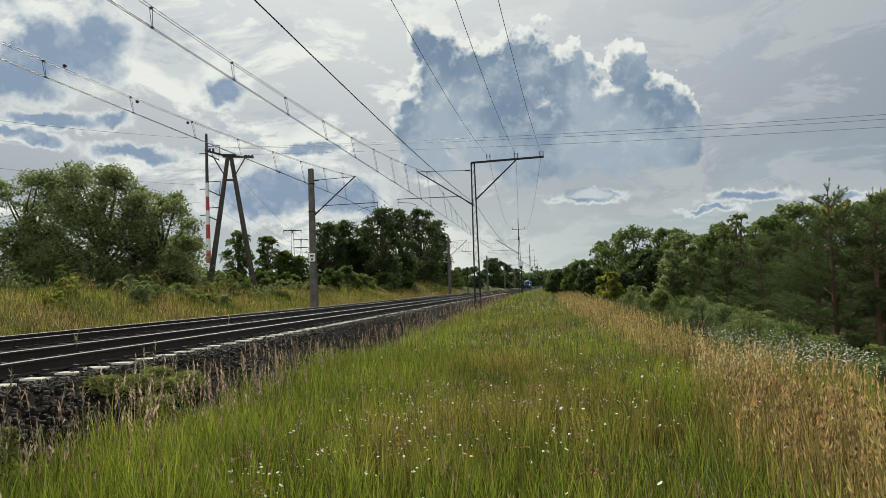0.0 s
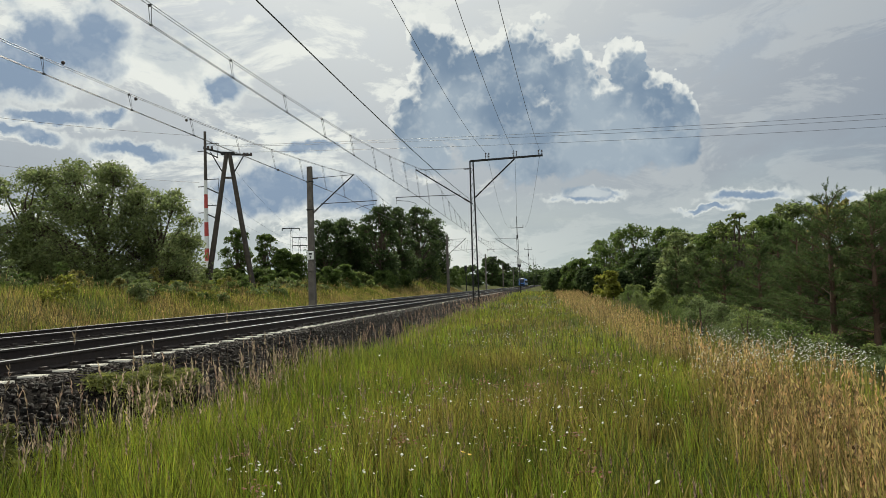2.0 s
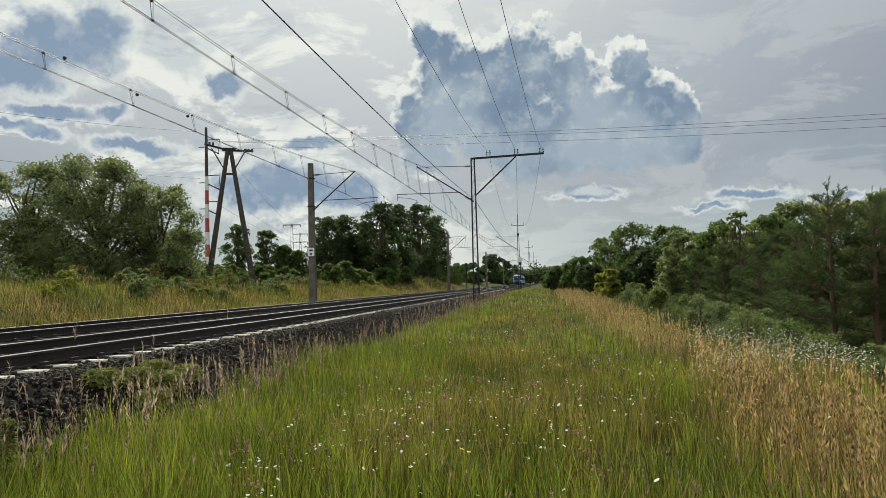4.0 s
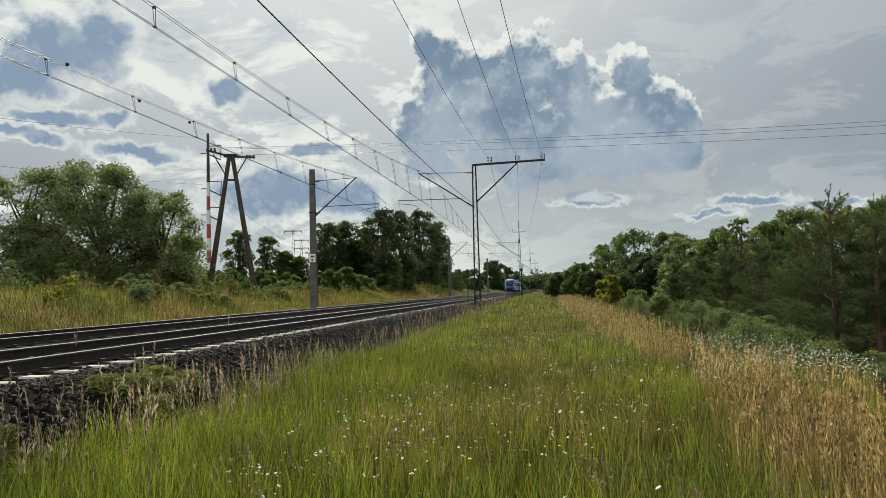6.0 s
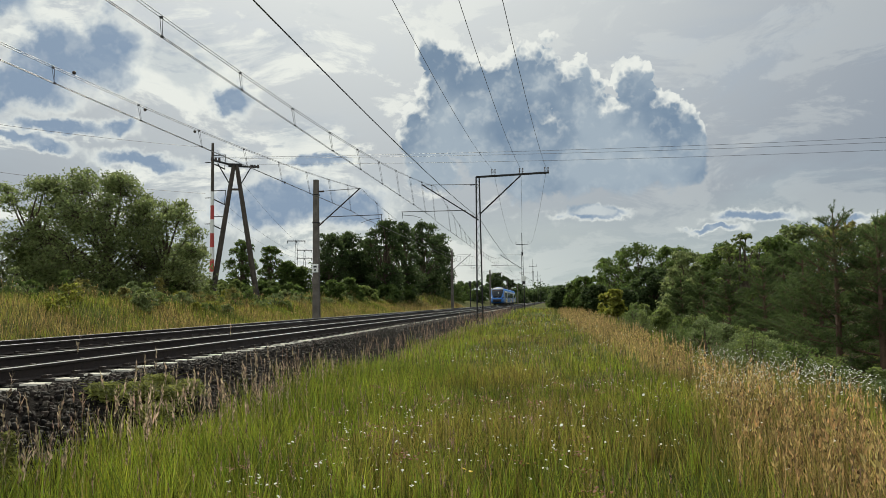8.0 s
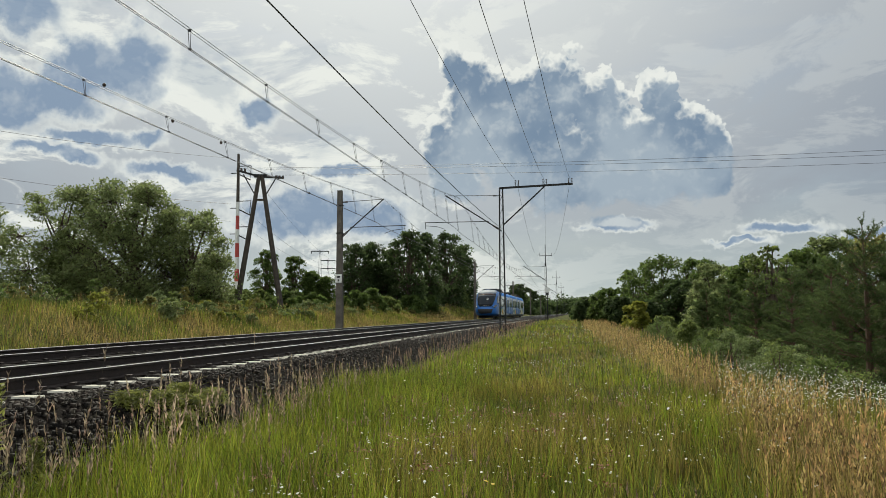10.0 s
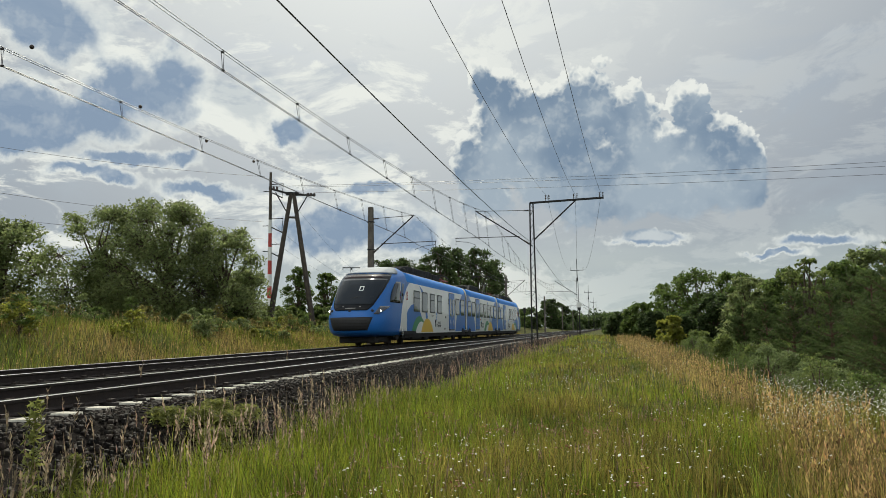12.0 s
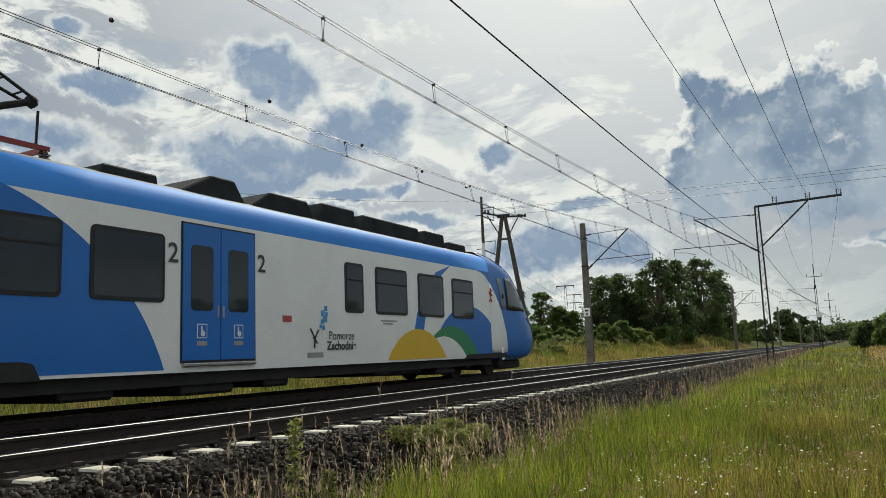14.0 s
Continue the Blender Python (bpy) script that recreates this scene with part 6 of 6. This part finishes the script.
def gangway(train, v):
    rows = []
    for k in range(13):
        d = 0.07 if k % 2 else 0.0
        ring = [(x * (1 - 0.05 - d * 0.5), z - (0.12 + d) * (z > 3.0)) for x, z in PROFILE]
        rows.append([Vector((x, v - 0.36 + 0.06 * k, max(z, 0.75))) for x, z in ring] + [Vector((-x, v - 0.36 + 0.06 * k, max(z, 0.75))) for x, z in ring[-2::-1]])
    part("gangway_bellows", sheet(rows), BELLOWS, train, "grey folded gangway bellows")
    for k in range(0, 13, 2):
        ring = [(x * 0.955, z - 0.10 * (z > 3.0)) for x, z in PROFILE]
        pts = [Vector((x, v - 0.36 + 0.06 * k, max(z, 0.85))) for x, z in ring] + [Vector((-x, v - 0.36 + 0.06 * k, max(z, 0.85))) for x, z in ring[-2::-1]]
        wire("bellows_rib", pts, 0.010, train, RIB)
    for s in (-1, 1):
        for e in (-1, 1):
            bm = bmesh.new()
            box(bm, (s * 1.36 - 0.10, v + e * 0.85 - 0.18, 0.62), (s * 1.36 + 0.10, v + e * 0.85 + 0.18, 1.02), 0.05)
            part("damper_cover", bm, SKYBLUE, train, "blue damper cover beside the gangway")
        bm = bmesh.new()
        rod(bm, (s * 1.38, v - 0.8, 0.62), (s * 1.38, v + 0.8, 0.62), 0.05)
        part("damper_rod", bm, IRON, train)


# flat dark strip on the skin, painting the shade of an open wheel recess
def wheel_strip(train, side, v, half, rise=0.26):
    strip(train, "wheel_cutout", GRIME, side, 0.022, np.linspace(v - half, v + half, 15), [0.53] * 15, 0.53 + rise * np.sqrt(np.maximum(0, 1 - np.linspace(-1, 1, 15) ** 8)))


def roof_box(train, v0, v1, z1, half=0.95, slope=0.35):
    bm = bmesh.new()
    z0 = 3.62
    pts = [(v0, z0), (v0 + slope, z1), (v1 - slope * 0.4, z1), (v1, z0)]
    a = [bm.verts.new((-half, v, z)) for v, z in pts]
    b = [bm.verts.new((half, v, z)) for v, z in pts]
    bm.faces.new(a[::-1])
    bm.faces.new(b)
    for i in range(4):
        j = (i + 1) % 4
        bm.faces.new((a[i], a[j], b[j], b[i]))
    bmesh.ops.bevel(bm, geom=bm.edges[:], offset=0.03, segments=1, affect="EDGES")
    bmesh.ops.recalc_face_normals(bm, faces=bm.faces)
    part("roof_box", bm, ROOF_BOX, train, "dark roof equipment box")


def pantograph(train, v, raised, way):
    """way: +1 when the knee points towards the rear."""
    p = new("pantograph")
    p.parent = train
    p.matrix_basis = pose(0, v, 0)
    p["label"] = "raised pantograph touching the wire" if raised else "folded pantograph"
    bm = bmesh.new()
    for s in (-0.55, 0.55):
        beam(bm, (s, -1.12, 3.98), (s, 0.95, 3.98), 0.07)
    for e in (-1.1, 0, 0.92):
        beam(bm, (-0.55, e, 3.98), (0.55, e, 3.98), 0.07)
    part("base_frame", bm, STRAP_RED, p, "dark red base frame")
    for s in (-0.55, 0.55):
        for e in (-1.05, 0.88):
            bm = bmesh.new()
            for k in range(3):
                rod(bm, (s, e, 3.74 + 0.07 * k), (s, e, 3.79 + 0.07 * k), 0.10, 0.07)
            part("support_insulator", bm, CERAMIC, p)
    knee = Vector((0, way * 1.0, 4.86 if raised else 4.16))
    foot = Vector((0, -way * 0.95, 4.05))
    head = Vector((0, -way * 0.75, 5.60 if raised else 4.26))
    bm = bmesh.new()
    rod(bm, foot, knee, 0.065, 0.055)
    part("lower_arm", bm, IRON, p)
    bm = bmesh.new()
    rod(bm, (0, way * 1.1, 4.02), knee + Vector((0, way * 0.12, -0.12)), 0.022)
    part("tie_rod", bm, IRON, p)
    bm = bmesh.new()
    for s in (-1, 1):
        rod(bm, knee + Vector((s * 0.12, 0, 0)), head + Vector((s * 0.35, 0, -0.12)), 0.028)
    for k in (0.12, 0.3):
        c = knee.lerp(head, k)
        rod(bm, c + Vector((-0.15, 0, 0)), c + Vector((0.15, 0, 0)), 0.018)
    part("upper_arm", bm, IRON, p)
    bm = bmesh.new()
    bmesh.ops.create_icosphere(bm, subdivisions=1, radius=0.12, matrix=Matrix.Translation(knee))
    part("knee_joint", bm, IRON, p)
    for e in (-0.26, 0.26):
        bm = bmesh.new()
        pts = [(-0.98, -0.26), (-0.82, -0.06), (-0.55, 0.02), (0.55, 0.02), (0.82, -0.06), (0.98, -0.26)]
        for (xa, za), (xb, zb) in zip(pts, pts[1:]):
            beam(bm, head + Vector((xa, e, za)), head + Vector((xb, e, zb)), 0.05, 0.05)
        part("contact_strip", bm, RUBBER, p)
    bm = bmesh.new()
    for s in (-0.35, 0.35):
        rod(bm, head + Vector((s, -0.28, -0.08)), head + Vector((s, 0.28, -0.08)), 0.02)
    part("head_frame", bm, IRON, p)


A_WINDOWS = ((4.81, 6.14, 1), (6.61, 7.87, 0), (8.53, 9.74, 1), (10.40, 11.67, 1), (15.98, 17.26, 0), (17.73, 19.02, 1))
B_WINDOWS = ((20.5, 21.8, 1), (22.2, 23.55, 0), (25.85, 27.2, 0), (27.62, 29.0, 1), (29.5, 30.86, 1), (31.4, 32.8, 0), (33.23, 34.53, 1))
C_WINDOWS = ((36.2, 37.5, 1), (37.95, 39.3, 0), (44.2, 44.9, 1), (45.4, 46.8, 1), (47.35, 48.7, 0), (49.2, 50.5, 1))
DOORS = ((13.78, 15.48), (23.90, 25.55), (39.67, 41.36))


def make_train():
    train = thing("commuter_train", pose(FAR_C, 416.0, 0), "blue and white three-car electric commuter train with coloured discs", "train")
    for rear in (False, True):
        build_nose(train, rear)
    for a, b in ((NOSE_END, 19.33), (20.07, 35.03), (35.77, LENGTH - NOSE_END)):
        build_body(train, a, b)
    for side in (1, -1):
        livery(train, side)
        for a, b, hop in A_WINDOWS + B_WINDOWS + C_WINDOWS:
            window(train, side, a, b, hop)
        for a, b in DOORS:
            door(train, side, a, b)
            for v in (a - 0.20, b + 0.20):
                lettering(train, "2", side, v, 2.33, 0.46, "class_number", 0.004)
        for v in (10.75, 26.95, 43.95):
            lettering(train, "Pomorze", side, v + 0.1, 1.08, 0.25, "operator_name")
            lettering(train, "Zachodnie", side, v + 0.1, 0.87, 0.245, "operator_name", 0.007)
        for v in (9.75, 26.15, 43.0):
            emblem(train, side, v + 0.12, 1.0)
        for v in (2.95, LENGTH - 2.95):
            bm = bmesh.new()
            x = side * (HALF + 0.016)
            for p, q in (((0.0, 0.20), (0.0, -0.16)), ((-0.09, 0.10), (0.1, -0.02)), ((0.1, 0.16), (-0.08, 0.02)), ((0.0, -0.1), (-0.09, -0.22)), ((0.0, -0.1), (0.08, -0.22))):
                beam(bm, (x, v + 0.45 * (1 if v < 20 else -1) + p[0], 2.42 + p[1]), (x, v + 0.45 * (1 if v < 20 else -1) + q[0], 2.42 + q[1]), 0.06, 0.004)
            part("red_crest", bm, CREST_RED, train, "small red heraldic crest")
        for v, c in ((12.6, CREST_RED), (42.15, CREST_RED), (25.9, CREST_RED)):
            bm = bmesh.new()
            box(bm, (side * (HALF + 0.01) - 0.008, v, 1.42), (side * (HALF + 0.01) + 0.008, v + 0.26, 1.54), 0.004)
            part("small_marker", bm, c if v > 20 else RUBBER, train)
        bm = bmesh.new()
        for v0, v1, z0, z1 in ((8.9, 9.5, 1.52, 1.55), (8.9, 9.35, 1.44, 1.47), (27.9, 28.5, 1.50, 1.53), (45.6, 46.3, 1.50, 1.53), (45.7, 46.1, 1.43, 1.46), (42.9, 43.4, 0.72, 0.82), (12.2, 12.7, 0.72, 0.82)):
            box(bm, (side * (HALF + 0.005) - 0.006, v0, z0), (side * (HALF + 0.005) + 0.006, v1, z1))
        part("small_print_bars", bm, RIB, train)["kind"] = "stuff"
        # cab ends have no arch; a low dark strip paints the dim notch
        for v in (3.75, LENGTH - 3.75):
            wheel_strip(train, side, v, 1.6, 0.14)
        for v, d in ((JOIN_A, -1.1), (JOIN_A, 1.1), (JOIN_B, -1.1), (JOIN_B, 1.1)):
            wheel_strip(train, side, v + d, 0.75)
    for v in (JOIN_A, JOIN_B):
        gangway(train, v)
    for v, w in ((3.5, 2.3), (JOIN_A, 2.6), (JOIN_B, 2.6), (LENGTH - 3.5, 2.3)):
        bogie(train, v, w, True)
    for v0, v1, low in ((5.2, 7.4, 0.22), (8.2, 9.0, 0.15), (12.2, 13.4, 0.15), (14.2, 15.4, 0.2), (16.0, 17.2, 0.26), (22.2, 23.4, 0.2), (24.0, 24.9, 0.16), (26.5, 30.5, 0.26), (31.4, 33.0, 0.2), (37.7, 38.6, 0.2), (39.9, 41.1, 0.16), (41.9, 42.6, 0.2), (45.6, 47.8, 0.24), (48.6, 49.6, 0.16)):
        bm = bmesh.new()
        box(bm, (-1.22, v0, low), (1.22, v1, 0.5), 0.05)
        part("underfloor_case", bm, GRIME, train)
    for v0, v1, z in ((3.9, 5.2, 3.92), (5.25, 6.6, 4.08), (6.7, 9.6, 4.08), (9.7, 11.2, 4.12), (11.25, 13.4, 4.06)):
        roof_box(train, v0, v1, z)
        roof_box(train, LENGTH - v1, LENGTH - v0, z, slope=0.7 if v1 > 13 else 0.2)
    for v0, v1, z in ((23.6, 28.4, 4.12), (21.4, 22.6, 3.92), (29.6, 30.1, 3.88), (31.4, 31.9, 3.88), (33.2, 33.6, 3.88)):
        roof_box(train, v0, v1, z, slope=0.8 if v1 - v0 > 2 else 0.1)
    roof_box(train, 39.9, 41.75, 4.10, slope=0.9)
    roof_box(train, 38.4, 39.6, 3.86, slope=0.1)
    pantograph(train, 36.9, True, 1)
    pantograph(train, 16.6, False, 1)
    return train


train = make_train()


def motions():
    """The train runs in along the far track and past."""
    walk(train, [(t, pose(FAR_C, s, 0)) for t, s in ((0.0, 417.1), (4.0, 289.1), (8.0, 161.1), (10.0, 97.1), (11.0, 65.1), (12.0, 33.1), (12.5, 17.1), (13.0, 1.1), (13.5, -14.7), (14.0, -30.82))])


motions()
